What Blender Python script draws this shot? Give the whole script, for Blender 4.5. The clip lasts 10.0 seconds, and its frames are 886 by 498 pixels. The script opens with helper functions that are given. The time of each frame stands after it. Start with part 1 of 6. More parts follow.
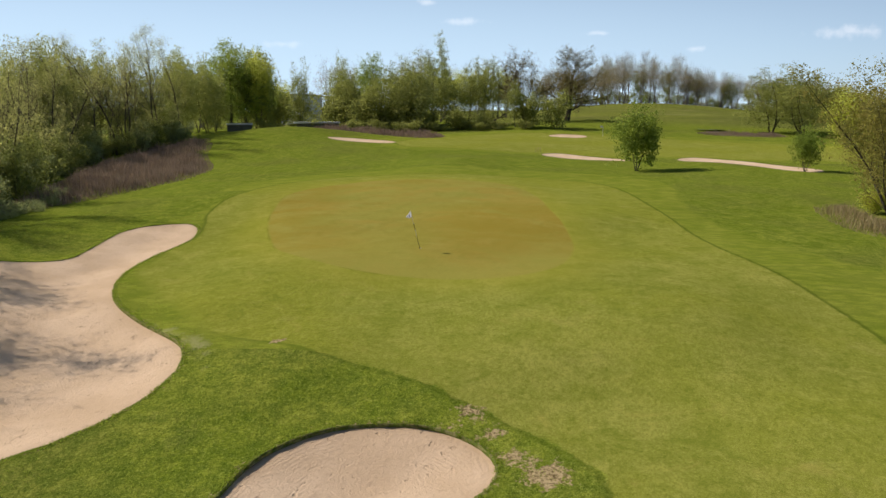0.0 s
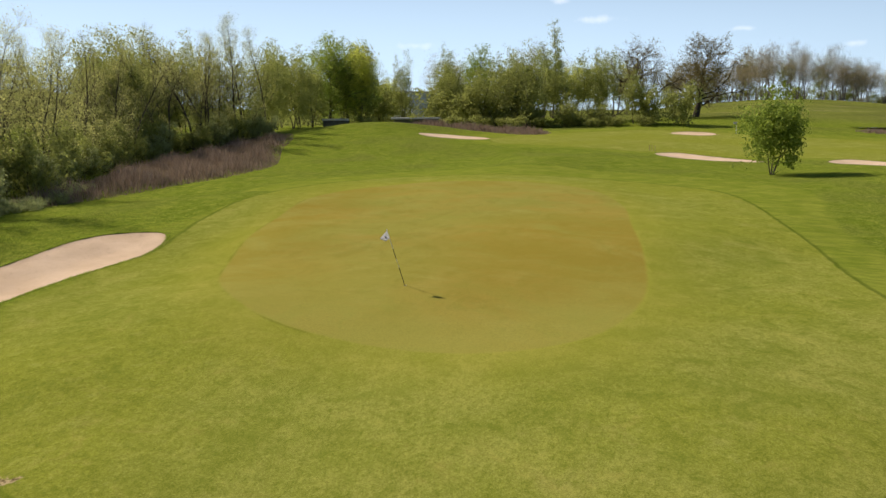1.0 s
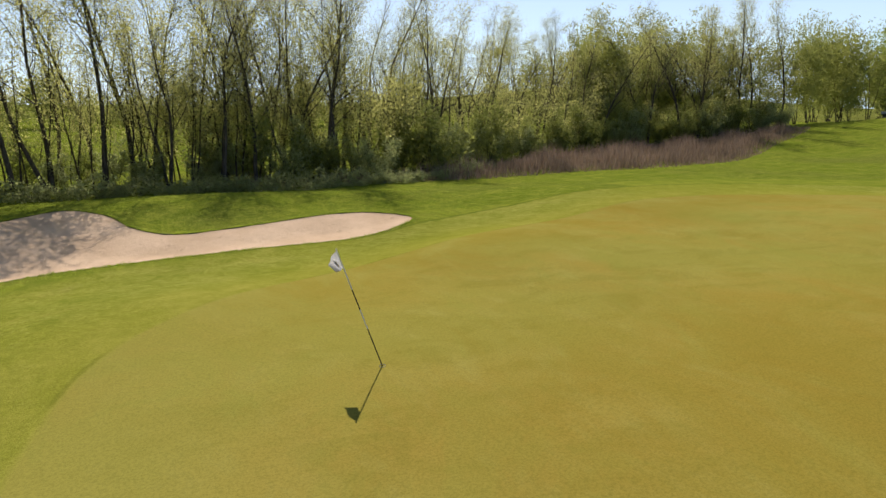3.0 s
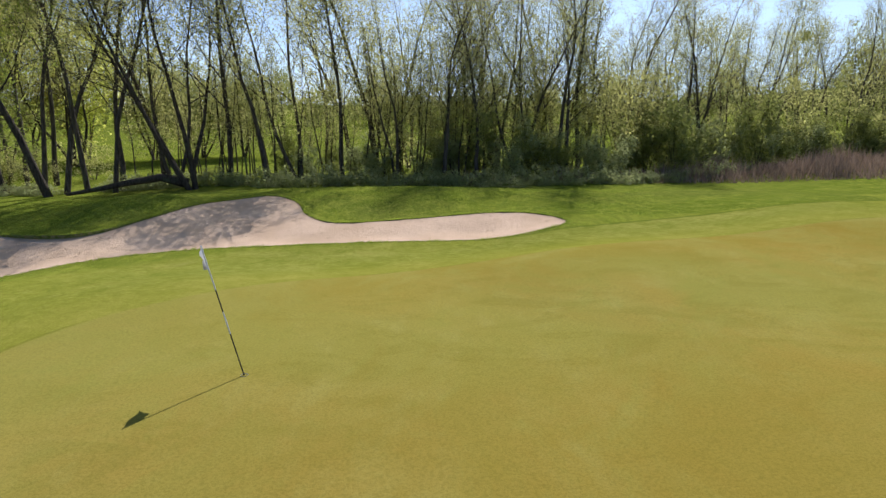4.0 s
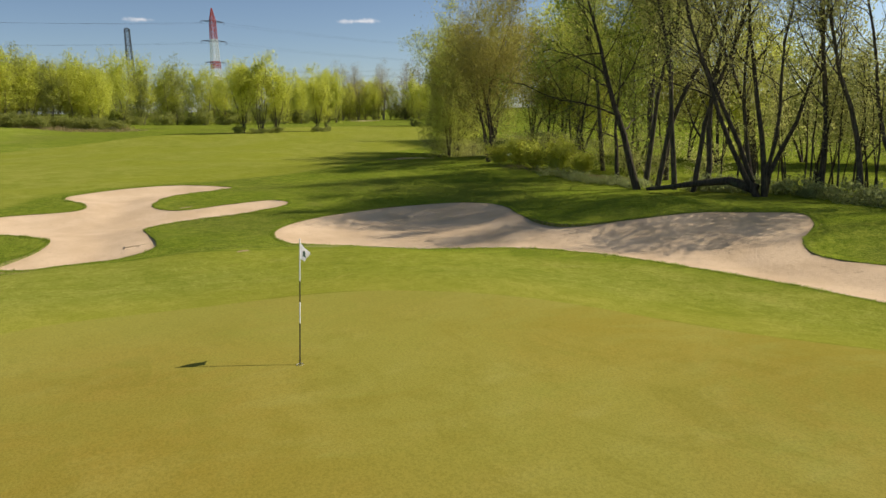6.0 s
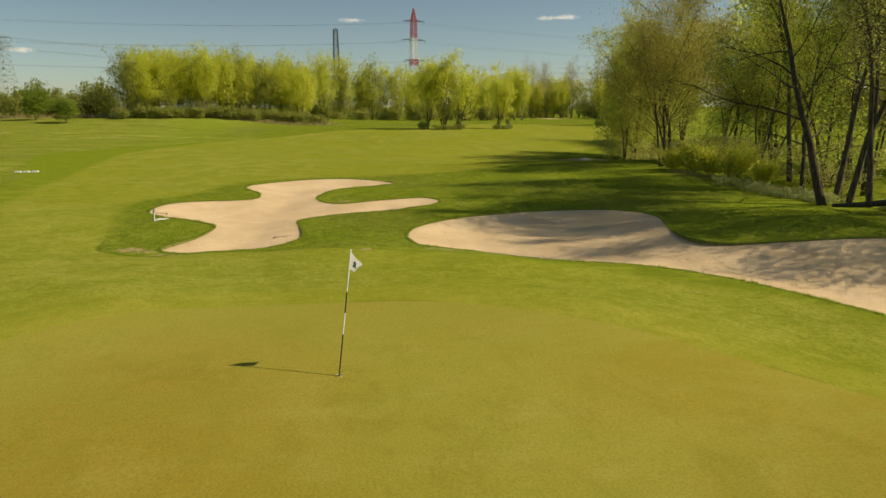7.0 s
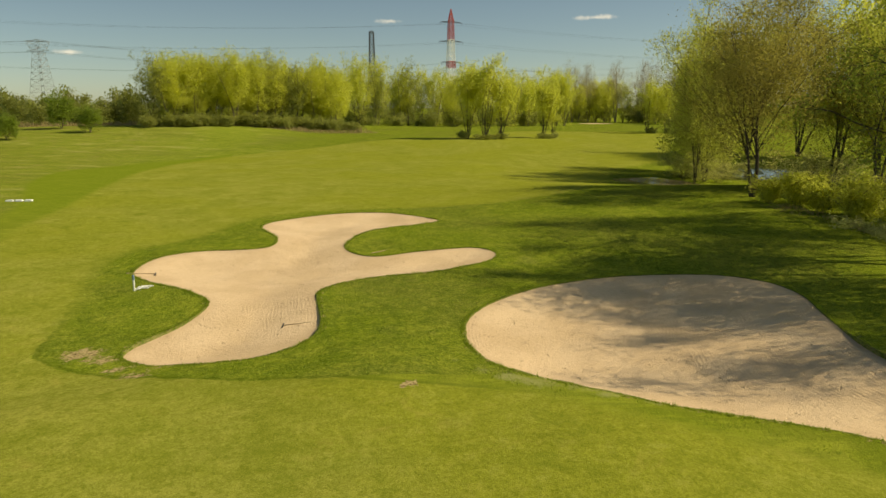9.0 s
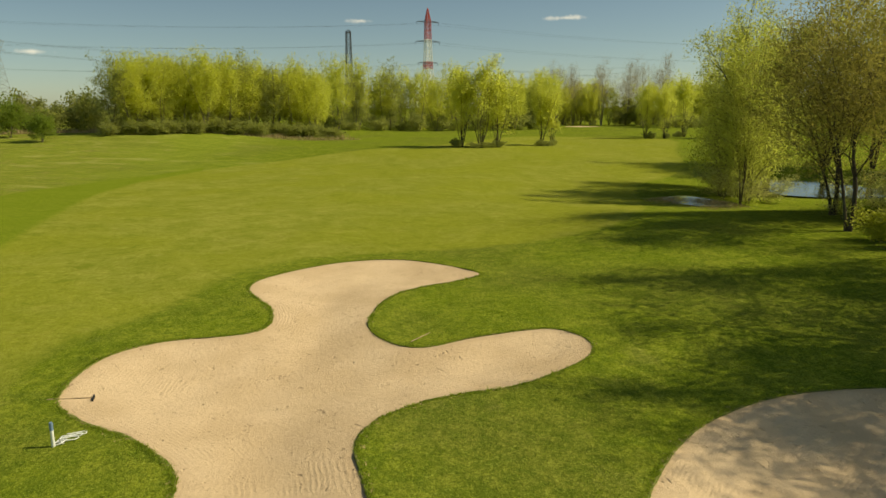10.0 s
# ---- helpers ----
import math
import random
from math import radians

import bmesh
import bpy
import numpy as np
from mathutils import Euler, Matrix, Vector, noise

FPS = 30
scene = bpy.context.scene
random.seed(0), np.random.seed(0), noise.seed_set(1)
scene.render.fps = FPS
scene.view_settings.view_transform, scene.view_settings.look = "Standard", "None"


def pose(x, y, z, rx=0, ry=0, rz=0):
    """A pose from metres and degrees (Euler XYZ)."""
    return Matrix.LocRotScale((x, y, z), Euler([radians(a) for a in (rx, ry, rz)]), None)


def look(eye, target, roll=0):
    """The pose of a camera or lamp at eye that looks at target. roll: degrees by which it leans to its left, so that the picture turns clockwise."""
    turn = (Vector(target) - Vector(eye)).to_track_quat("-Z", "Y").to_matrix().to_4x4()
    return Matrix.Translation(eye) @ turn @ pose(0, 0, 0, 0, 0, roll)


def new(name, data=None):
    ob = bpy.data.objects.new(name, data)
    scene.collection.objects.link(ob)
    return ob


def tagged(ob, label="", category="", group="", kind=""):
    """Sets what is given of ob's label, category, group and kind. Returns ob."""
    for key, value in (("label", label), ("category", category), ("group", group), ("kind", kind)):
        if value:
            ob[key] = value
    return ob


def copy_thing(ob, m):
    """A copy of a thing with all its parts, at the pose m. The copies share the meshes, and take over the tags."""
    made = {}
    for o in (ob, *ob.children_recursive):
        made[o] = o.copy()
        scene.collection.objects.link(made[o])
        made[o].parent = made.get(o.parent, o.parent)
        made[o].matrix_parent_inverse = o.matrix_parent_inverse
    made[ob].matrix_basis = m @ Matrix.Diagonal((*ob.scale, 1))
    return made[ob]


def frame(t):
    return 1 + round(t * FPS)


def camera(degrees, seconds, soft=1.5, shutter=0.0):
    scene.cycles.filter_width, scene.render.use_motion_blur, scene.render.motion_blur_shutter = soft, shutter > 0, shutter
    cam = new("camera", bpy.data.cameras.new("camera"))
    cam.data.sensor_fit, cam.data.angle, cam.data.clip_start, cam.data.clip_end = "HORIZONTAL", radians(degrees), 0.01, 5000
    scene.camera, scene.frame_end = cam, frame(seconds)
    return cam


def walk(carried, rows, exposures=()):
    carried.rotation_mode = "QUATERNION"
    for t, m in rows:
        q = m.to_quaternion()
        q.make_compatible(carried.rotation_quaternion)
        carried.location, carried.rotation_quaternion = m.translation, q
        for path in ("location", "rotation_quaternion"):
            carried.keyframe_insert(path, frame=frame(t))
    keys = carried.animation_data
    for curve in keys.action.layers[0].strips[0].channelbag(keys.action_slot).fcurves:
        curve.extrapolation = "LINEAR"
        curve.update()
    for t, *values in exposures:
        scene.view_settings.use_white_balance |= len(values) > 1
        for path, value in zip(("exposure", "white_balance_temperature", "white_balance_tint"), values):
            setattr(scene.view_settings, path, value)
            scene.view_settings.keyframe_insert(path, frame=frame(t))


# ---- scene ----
cam = camera(65.3, 10.0, 1.5)
PATH = [
    (0, (-33.286, -7.116, 6.886), (-31.357, -6.772, 6.488), -0.1),
    (0.5, (-26.559, -8.280, 6.337), (-24.667, -7.767, 5.941), -0.3),
    (1, (-20.616, -9.109, 5.816), (-18.781, -8.420, 5.419), -0.2),
    (1.5, (-15.590, -9.613, 5.329), (-13.844, -8.721, 4.934), -0.1),
    (2, (-11.258, -9.838, 4.859), (-9.720, -8.620, 4.468), -0.2),
    (2.5, (-7.370, -10.245, 4.422), (-6.162, -8.698, 4.036), -0.4),
    (2.7, (-5.870, -10.500, 4.373), (-4.822, -8.843, 3.980), 0.1),
    (3.8, (2.589, -10.41, 4.162), (2.634, -8.454, 3.75), -0.3),
    (4, (3.757, -9.99, 4.174), (3.635, -8.037, 3.761), -0.3),
    (4.5, (6.618, -8.179, 4.119), (5.966, -6.335, 3.705), -0.9),
    (5, (8.431, -6.346, 4.061), (7.325, -4.73, 3.653), -0.5),
    (5.5, (9.975, -4.652, 4.234), (8.505, -3.361, 3.822), -0.3),
    (6, (10.791, -3.11, 4.201), (9.07, -2.174, 3.8), -0.8),
    (6.2, (11.02, -2.608, 4.357), (9.233, -1.81, 3.946), -0.4),
    (7.3, (10.859, -0.169, 4.435), (8.936, 0.208, 4.036), -0.2),
    (7.5, (10.651, 0.204, 4.467), (8.723, 0.555, 4.066), -0.2),
    (8, (8.979, 0.932, 4.668), (7.051, 1.274, 4.263), -0.1),
    (8.5, (6.203, 0.724, 5.144), (4.274, 1.07, 4.744), 0.0),
    (9, (2.027, 0.097, 5.774), (0.099, 0.445, 5.37), -0.1),
    (9.5, (-3.179, -0.807, 6.194), (-5.103, -0.436, 5.791), 0.1),
    (10, (-8.933, -1.33, 6.688), (-10.845, -0.905, 6.284), -0.2),
]
walk(cam, [(t, look(eye, target, roll)) for t, eye, target, roll in PATH],
     [(0, -0.10, 6700, 15), (1, 0.04, 6800, 16), (2.5, 0.08, 7000, 16), (4, 0.2, 5900, 20), (5, 0.2, 6200, 14), (6, 0.08, 7000, 10), (7.5, -0.04, 9400, -1), (9, 0.0, 9400, 0), (10, -0.06, 9000, -3)])

# ---- sky, sun ----
SUN_DIR = Vector((0.333, 2.13, 2.0)).normalized()
world = bpy.data.worlds.new("sky")
scene.world = world
world.use_nodes = True
wt = world.node_tree
sky = wt.nodes.new("ShaderNodeTexSky")
sky.sky_type = "NISHITA"
sky.sun_disc = False
sky.sun_elevation = math.asin(SUN_DIR.z)
sky.sun_rotation = math.atan2(SUN_DIR.x, SUN_DIR.y)
sky.air_density, sky.dust_density, sky.ozone_density = 0.7, 0.4, 3.2
back = wt.nodes["Background"]
back.inputs[1].default_value = 0.092
# thin small clouds low over the horizon: direction, half width, half height
CLOUDS = [((0.9708, 0.1934, 0.1421), 0.020, 0.005), ((0.9823, 0.1462, 0.1169), 0.040, 0.006), ((0.9944, -0.0372, 0.0993), 0.022, 0.004),
          ((0.9841, -0.1607, 0.0762), 0.016, 0.005), ((-0.988, 0.1032, 0.1146), 0.016, 0.004), ((-0.9194, 0.3757, 0.1166), 0.034, 0.004),
          ((-0.9528, -0.2963, 0.0668), 0.022, 0.004), ((0.9189, 0.3849, 0.0861), 0.04, 0.006), ((0.9384, -0.3336, 0.0896), 0.05, 0.010)]
spot = wt.nodes.new("ShaderNodeTexCoord").outputs["Generated"]
puff = wt.nodes.new("ShaderNodeTexNoise")
puff.inputs["Scale"].default_value, puff.inputs["Detail"].default_value = 60, 4
wt.links.new(spot, puff.inputs["Vector"])
sky_color = sky.outputs[0]
for way, wide, high in CLOUDS:
    off = wt.nodes.new("ShaderNodeVectorMath")
    off.operation = "SUBTRACT"
    wt.links.new(spot, off.inputs[0])
    off.inputs[1].default_value = way
    flat = wt.nodes.new("ShaderNodeVectorMath")
    flat.operation = "MULTIPLY"
    wt.links.new(off.outputs[0], flat.inputs[0])
    flat.inputs[1].default_value = (1 / wide, 1 / wide, 1 / high)
    size = wt.nodes.new("ShaderNodeVectorMath")
    size.operation = "LENGTH"
    wt.links.new(flat.outputs[0], size.inputs[0])
    frayed = wt.nodes.new("ShaderNodeMath")
    frayed.operation = "MULTIPLY_ADD"
    wt.links.new(puff.outputs["Fac"], frayed.inputs[0])
    frayed.inputs[1].default_value = 2.2
    wt.links.new(size.outputs["Value"], frayed.inputs[2])
    mask = wt.nodes.new("ShaderNodeMapRange")
    mask.interpolation_type = "SMOOTHSTEP"
    wt.links.new(frayed.outputs[0], mask.inputs["Value"])
    for key, value in (("From Min", 1.0), ("From Max", 2.1), ("To Min", 0.75), ("To Max", 0.0)):
        mask.inputs[key].default_value = value
    veil = wt.nodes.new("ShaderNodeMix")
    veil.data_type = "RGBA"
    wt.links.new(mask.outputs["Result"], veil.inputs[0])
    wt.links.new(sky_color, veil.inputs[6])
    veil.inputs[7].default_value = (10.2, 10.0, 10.3, 1)
    sky_color = veil.outputs[2]
# thin bright haze low in the north-eastern sky
parts = wt.nodes.new("ShaderNodeSeparateXYZ")
wt.links.new(spot, parts.inputs[0])
sunward = wt.nodes.new("ShaderNodeVectorMath")
sunward.operation = "DOT_PRODUCT"
wt.links.new(spot, sunward.inputs[0])
sunward.inputs[1].default_value = (0.75, 0.66, 0.0)
east, low = wt.nodes.new("ShaderNodeMapRange"), wt.nodes.new("ShaderNodeMapRange")
for node, value, rows in ((east, sunward.outputs["Value"], (-0.35, 1.0, 0.0, 0.86)), (low, parts.outputs["Z"], (0.0, 0.30, 1.0, 0.30))):
    node.interpolation_type = "SMOOTHSTEP"
    wt.links.new(value, node.inputs["Value"])
    for name, value in zip(("From Min", "From Max", "To Min", "To Max"), rows):
        node.inputs[name].default_value = value
both = wt.nodes.new("ShaderNodeMath")
both.operation = "MULTIPLY"
wt.links.new(east.outputs["Result"], both.inputs[0])
wt.links.new(low.outputs["Result"], both.inputs[1])
haze = wt.nodes.new("ShaderNodeMix")
haze.data_type = "RGBA"
wt.links.new(both.outputs[0], haze.inputs[0])
wt.links.new(sky_color, haze.inputs[6])
haze.inputs[7].default_value = (7.6, 10.7, 13.2, 1)
wt.links.new(haze.outputs[2], back.inputs[0])

sun = new("sun", bpy.data.lights.new("sun", "SUN"))
sun.data.energy = 4.9
sun.data.angle = radians(0.5)
sun.data.color = (1.0, 0.95, 0.86)
sun.matrix_world = look(SUN_DIR * 200, (0, 0, 0))


# ---- material helpers ----
class Nodes:
    """A small builder for node materials."""

    def __init__(self, name):
        self.mat = bpy.data.materials.new(name)
        self.mat.use_nodes = True
        self.tree = self.mat.node_tree
        self.bsdf = self.tree.nodes["Principled BSDF"]
        self.out = self.tree.nodes["Material Output"]

    def node(self, kind, **inputs):
        n = self.tree.nodes.new(kind)
        for key, value in inputs.items():
            self.put(n.inputs[key.replace("_", " ")], value)
        return n

    def put(self, socket, value):
        if isinstance(value, bpy.types.NodeSocket):
            self.tree.links.new(value, socket)
        elif isinstance(value, (tuple, list)) and len(value) == 3 and socket.type == "RGBA":
            socket.default_value = (*value, 1)
        else:
            socket.default_value = value

    def place(self, scale=(1, 1, 1)):
        g = self.tree.nodes.new("ShaderNodeNewGeometry")
        m = self.tree.nodes.new("ShaderNodeMapping")
        m.inputs["Scale"].default_value = scale
        self.tree.links.new(g.outputs["Position"], m.inputs["Vector"])
        return m.outputs[0]

    def noise(self, scale, detail=4, rough=0.6, where=None, distort=0.0):
        n = self.tree.nodes.new("ShaderNodeTexNoise")
        n.inputs["Scale"].default_value, n.inputs["Detail"].default_value = scale, detail
        n.inputs["Roughness"].default_value, n.inputs["Distortion"].default_value = rough, distort
        self.tree.links.new(where or self.place(), n.inputs["Vector"])
        return n.outputs["Fac"]

    def math(self, op, a, b=0.0, c=0.0):
        n = self.tree.nodes.new("ShaderNodeMath")
        n.operation = op
        for s, v in zip(n.inputs, (a, b, c)):
            self.put(s, v)
        return n.outputs[0]

    def span(self, v, a, b, lo=0.0, hi=1.0, smooth=True):
        n = self.tree.nodes.new("ShaderNodeMapRange")
        n.interpolation_type = "SMOOTHSTEP" if smooth else "LINEAR"
        self.put(n.inputs["Value"], v)
        for key, value in (("From Min", a), ("From Max", b), ("To Min", lo), ("To Max", hi)):
            self.put(n.inputs[key], value)
        return n.outputs["Result"]

    def mix(self, fac, a, b, blend="MIX"):
        n = self.tree.nodes.new("ShaderNodeMix")
        n.data_type, n.blend_type = "RGBA", blend
        self.put(n.inputs["Factor"], fac)
        self.put(n.inputs[6], a)
        self.put(n.inputs[7], b)
        return n.outputs[2]

    def attr(self, name):
        n = self.tree.nodes.new("ShaderNodeAttribute")
        n.attribute_name = name
        return n.outputs["Fac"]

    def island(self):
        return self.tree.nodes.new("ShaderNodeNewGeometry").outputs["Random Per Island"]

    def object_random(self):
        return self.tree.nodes.new("ShaderNodeObjectInfo").outputs["Random"]

    def bump(self, height, strength, distance):
        n = self.node("ShaderNodeBump", Strength=strength, Distance=distance, Height=height)
        self.tree.links.new(n.outputs[0], self.bsdf.inputs["Normal"])

    def done(self, color, rough=0.8, metal=0.0, spec=0.3):
        self.put(self.bsdf.inputs["Base Color"], color)
        self.put(self.bsdf.inputs["Roughness"], rough)
        self.bsdf.inputs["Metallic"].default_value = metal
        self.bsdf.inputs["Specular IOR Level"].default_value = spec
        return self.mat


def turf_material():
    """Mown turf: putting green, apron and fairway, semi-rough and rough, told apart by the ground's own distances."""
    n = Nodes("turf")
    edge = n.math("MULTIPLY", n.math("SUBTRACT", n.noise(1.6, 4), 0.5), 0.5)
    fine = n.noise(26, 4, 0.75)
    tuft = n.noise(7, 5, 0.68)
    patch = n.noise(0.55, 5, 0.62)
    broad = n.noise(0.09, 4, 0.55)
    ridge = n.noise(3.2, 4, 0.6, n.place((1, 0.28, 1)))
    d_green, d_fair, d_semi = (n.attr(a) for a in ("green", "fairway", "semi"))
    axes = n.node("ShaderNodeSeparateXYZ", Vector=n.place())
    mottle = n.noise(1.9, 5, 0.7, None, 0.4)
    # rough
    rough = n.mix(n.span(patch, 0.36, 0.66), (0.200, 0.250, 0.022), (0.290, 0.320, 0.040))
    rough = n.mix(n.span(broad, 0.45, 0.68), rough, (0.215, 0.225, 0.040))
    dry = n.noise(0.33, 5, 0.7)
    rough = n.mix(n.span(dry, 0.60, 0.74, 0.0, 0.40), rough, (0.26, 0.235, 0.075))
    meadow = n.math("MULTIPLY", n.span(axes.outputs["Y"], -16.0, -30.0), n.span(axes.outputs["X"], -12.0, -30.0))
    rough = n.mix(n.math("MULTIPLY", meadow, n.span(patch, 0.35, 0.65, 0.25, 0.85)), rough, (0.255, 0.245, 0.045))
    rough = n.mix(n.math("MULTIPLY", meadow, n.span(dry, 0.52, 0.66, 0.0, 0.7)), rough, (0.33, 0.24, 0.10))
    slope = n.span(axes.outputs["X"], 135.0, 165.0)
    rough = n.mix(n.math("MULTIPLY", slope, 0.7), rough, (0.245, 0.225, 0.060))
    rough = n.mix(n.math("MULTIPLY", slope, n.span(n.noise(0.05, 5, 0.65, n.place((1, 0.4, 1)), 1.5), 0.46, 0.60, 0.0, 0.75)), rough, (0.150, 0.135, 0.048))
    rough = n.mix(n.math("MULTIPLY", slope, n.span(n.noise(0.07, 5, 0.65, n.place((1.3, 0.4, 1)), 1.0), 0.54, 0.64, 0.0, 0.7)), rough, (0.400, 0.345, 0.140))
    rough = n.mix(n.span(mottle, 0.36, 0.60, 0.55, 0.0), rough, (0.058, 0.108, 0.010))
    rough = n.mix(n.span(mottle, 0.56, 0.70, 0.0, 0.5), rough, (0.330, 0.345, 0.060))
    blade = n.noise(13, 5, 0.8)
    speck = n.noise(46, 4, 0.8)
    rough = n.mix(n.span(tuft, 0.36, 0.62), n.mix(0.45, rough, (0.040, 0.070, 0.007)), rough)
    rough = n.mix(n.span(blade, 0.34, 0.52, 0.48, 0.0), rough, (0.030, 0.052, 0.005))
    rough = n.mix(n.span(blade, 0.52, 0.68, 0.0, 0.65), rough, (0.345, 0.385, 0.075))
    rough = n.mix(n.span(speck, 0.36, 0.50, 0.45, 0.0), rough, (0.028, 0.048, 0.005))
    rough = n.mix(n.span(speck, 0.54, 0.68, 0.0, 0.50), rough, (0.340, 0.380, 0.080))
    # semi-rough between the rough and the fairway
    semi = n.mix(n.span(patch, 0.35, 0.7), (0.200, 0.240, 0.026), (0.262, 0.285, 0.040))
    semi = n.mix(n.span(ridge, 0.42, 0.62), n.mix(0.3, semi, (0.05, 0.085, 0.01)), semi)
    west = n.span(axes.outputs["X"], -38.0, -50.0)
    semi = n.mix(n.math("MULTIPLY", west, 0.7), semi, n.mix(n.span(tuft, 0.38, 0.62), (0.120, 0.170, 0.014), (0.205, 0.255, 0.028)))
    streak = n.noise(0.30, 6, 0.68, n.place((1, 0.35, 1)), 1.2)
    pale = n.math("MULTIPLY", n.span(axes.outputs["X"], -42.0, -60.0), n.span(axes.outputs["Y"], 4.0, -14.0))
    rough = n.mix(n.math("MULTIPLY", pale, n.span(streak, 0.34, 0.56, 0.05, 0.35)), rough, n.mix(n.span(blade, 0.4, 0.6), (0.225, 0.270, 0.036), (0.320, 0.350, 0.070)))
    rough = n.mix(n.math("MULTIPLY", pale, n.span(streak, 0.57, 0.65, 0.0, 0.4)), rough, (0.400, 0.350, 0.130))
    # apron and fairway
    fair = n.mix(n.span(patch, 0.36, 0.66), (0.238, 0.258, 0.040), (0.322, 0.318, 0.066))
    fair = n.mix(n.span(broad, 0.42, 0.62), fair, (0.262, 0.278, 0.036))
    fair = n.mix(n.span(tuft, 0.38, 0.6, 0.35, 0.0), fair, (0.120, 0.140, 0.014))
    fair = n.mix(n.span(dry, 0.58, 0.74, 0.0, 0.45), fair, (0.33, 0.29, 0.085))
    fair = n.mix(n.span(mottle, 0.52, 0.72, 0.0, 0.4), fair, (0.350, 0.352, 0.080))
    comb = n.noise(5.2, 6, 0.74, n.place((0.7, 1, 1)), 1.0)
    fair = n.mix(n.span(comb, 0.32, 0.52, 0.60, 0.0), fair, (0.140, 0.165, 0.014))
    fair = n.mix(n.span(comb, 0.52, 0.70, 0.0, 0.32), fair, (0.390, 0.375, 0.075))
    fair = n.mix(n.span(mottle, 0.30, 0.50, 0.55, 0.0), fair, (0.150, 0.172, 0.018))
    fair = n.mix(n.span(blade, 0.36, 0.50, 0.42, 0.0), fair, (0.125, 0.142, 0.014))
    fair = n.mix(n.span(blade, 0.56, 0.70, 0.0, 0.45), fair, (0.430, 0.405, 0.110))
    fair = n.mix(n.span(speck, 0.36, 0.50, 0.45, 0.0), fair, (0.110, 0.125, 0.012))
    fair = n.mix(n.span(speck, 0.54, 0.68, 0.0, 0.45), fair, (0.450, 0.430, 0.120))
    worn = n.noise(0.75, 7, 0.76, n.place((1, 0.7, 1)), 0.9)
    fair = n.mix(n.span(worn, 0.34, 0.50, 0.65, 0.0), fair, (0.150, 0.180, 0.020))
    fair = n.mix(n.span(worn, 0.56, 0.70, 0.0, 0.4), fair, (0.350, 0.300, 0.070))
    # putting green: ochre-olive, finely mown, with broad drier patches
    green = n.mix(n.span(n.noise(0.16, 3, 0.5), 0.4, 0.62), (0.278, 0.252, 0.050), (0.310, 0.238, 0.048))
    green = n.mix(n.span(n.noise(0.34, 4, 0.55), 0.42, 0.7, 0.0, 0.55), green, (0.300, 0.280, 0.064))
    stain = n.noise(0.22, 4, 0.6, n.place((1, 0.55, 1)))
    green = n.mix(n.span(stain, 0.48, 0.70, 0.0, 0.5), green, (0.265, 0.200, 0.036))
    green = n.mix(n.span(n.noise(1.1, 5, 0.7, n.place((1, 0.5, 1))), 0.48, 0.70, 0.0, 0.45), green, (0.335, 0.305, 0.080))
    green = n.mix(n.span(n.noise(0.8, 5, 0.7, n.place((0.6, 1, 1)), 0.8), 0.36, 0.52, 0.4, 0.0), green, (0.215, 0.190, 0.030))
    ring = n.math("MULTIPLY", n.span(d_green, -4.5, -0.3, 0.0, 0.65), n.span(axes.outputs["X"], 7.0, -1.0))
    green = n.mix(ring, green, (0.285, 0.265, 0.055))
    lush = n.noise(0.42, 6, 0.72, n.place((1, 0.6, 1)), 0.9)
    green = n.mix(n.span(lush, 0.46, 0.62, 0.0, 0.35), green, (0.252, 0.262, 0.050))
    blotch = n.noise(0.4, 6, 0.7, n.place((1, 0.6, 1)), 0.7)
    burnt = n.math("MULTIPLY", n.span(axes.outputs["Y"], 5.0, -3.0), n.math("MULTIPLY", n.span(axes.outputs["X"], 20.0, 12.0), n.span(axes.outputs["X"], -2.0, 4.0, 0.15, 1.0)))
    burnt = n.math("MULTIPLY", burnt, n.span(blotch, 0.32, 0.60, 0.1, 0.65))
    green = n.mix(burnt, green, (0.262, 0.188, 0.026))
    # view-dependent brown sheen on the north-west rim, painted in as a mild tint
    rim_sheen = n.math("MULTIPLY", n.math("MULTIPLY", n.span(d_green, -5.5, -1.2), n.span(axes.outputs["X"], -5.0, 1.0)), n.span(axes.outputs["Y"], 0.0, 4.0))
    green = n.mix(n.math("MULTIPLY", rim_sheen, n.span(blotch, 0.36, 0.58, 0.1, 0.5)), green, (0.262, 0.185, 0.026))
    verge = n.math("MULTIPLY", n.span(d_green, -3.0, -0.2), n.span(axes.outputs["Y"], 1.0, 4.0))
    green = n.mix(n.math("MULTIPLY", verge, n.span(blotch, 0.62, 0.40, 0.0, 0.35)), green, (0.300, 0.272, 0.066))
    green = n.mix(n.span(n.noise(14, 4, 0.75), 0.34, 0.66, 0.12, 0.0), green, (0.16, 0.13, 0.015))
    collar = n.mix(n.span(patch, 0.35, 0.7), (0.256, 0.252, 0.032), (0.310, 0.284, 0.046))
    fair = n.mix(n.span(d_green, 0.0, 3.4, 0.55, 0.0), fair, collar)
    col = n.mix(n.span(n.math("ADD", d_semi, edge), -0.4, 0.4), semi, rough)
    line = n.math("ADD", d_fair, n.math("MULTIPLY", edge, 0.5))
    crisp = n.span(n.math("ADD", axes.outputs["X"], n.math("MULTIPLY", axes.outputs["Y"], -0.6)), -15.0, 6.0)
    apron = n.math("MULTIPLY", n.span(axes.outputs["X"], -24.0, -19.0), n.span(axes.outputs["Y"], 6.0, 3.0))
    blur = n.span(n.math("MAXIMUM", crisp, apron), 0.0, 1.0, 0.55, 0.08)
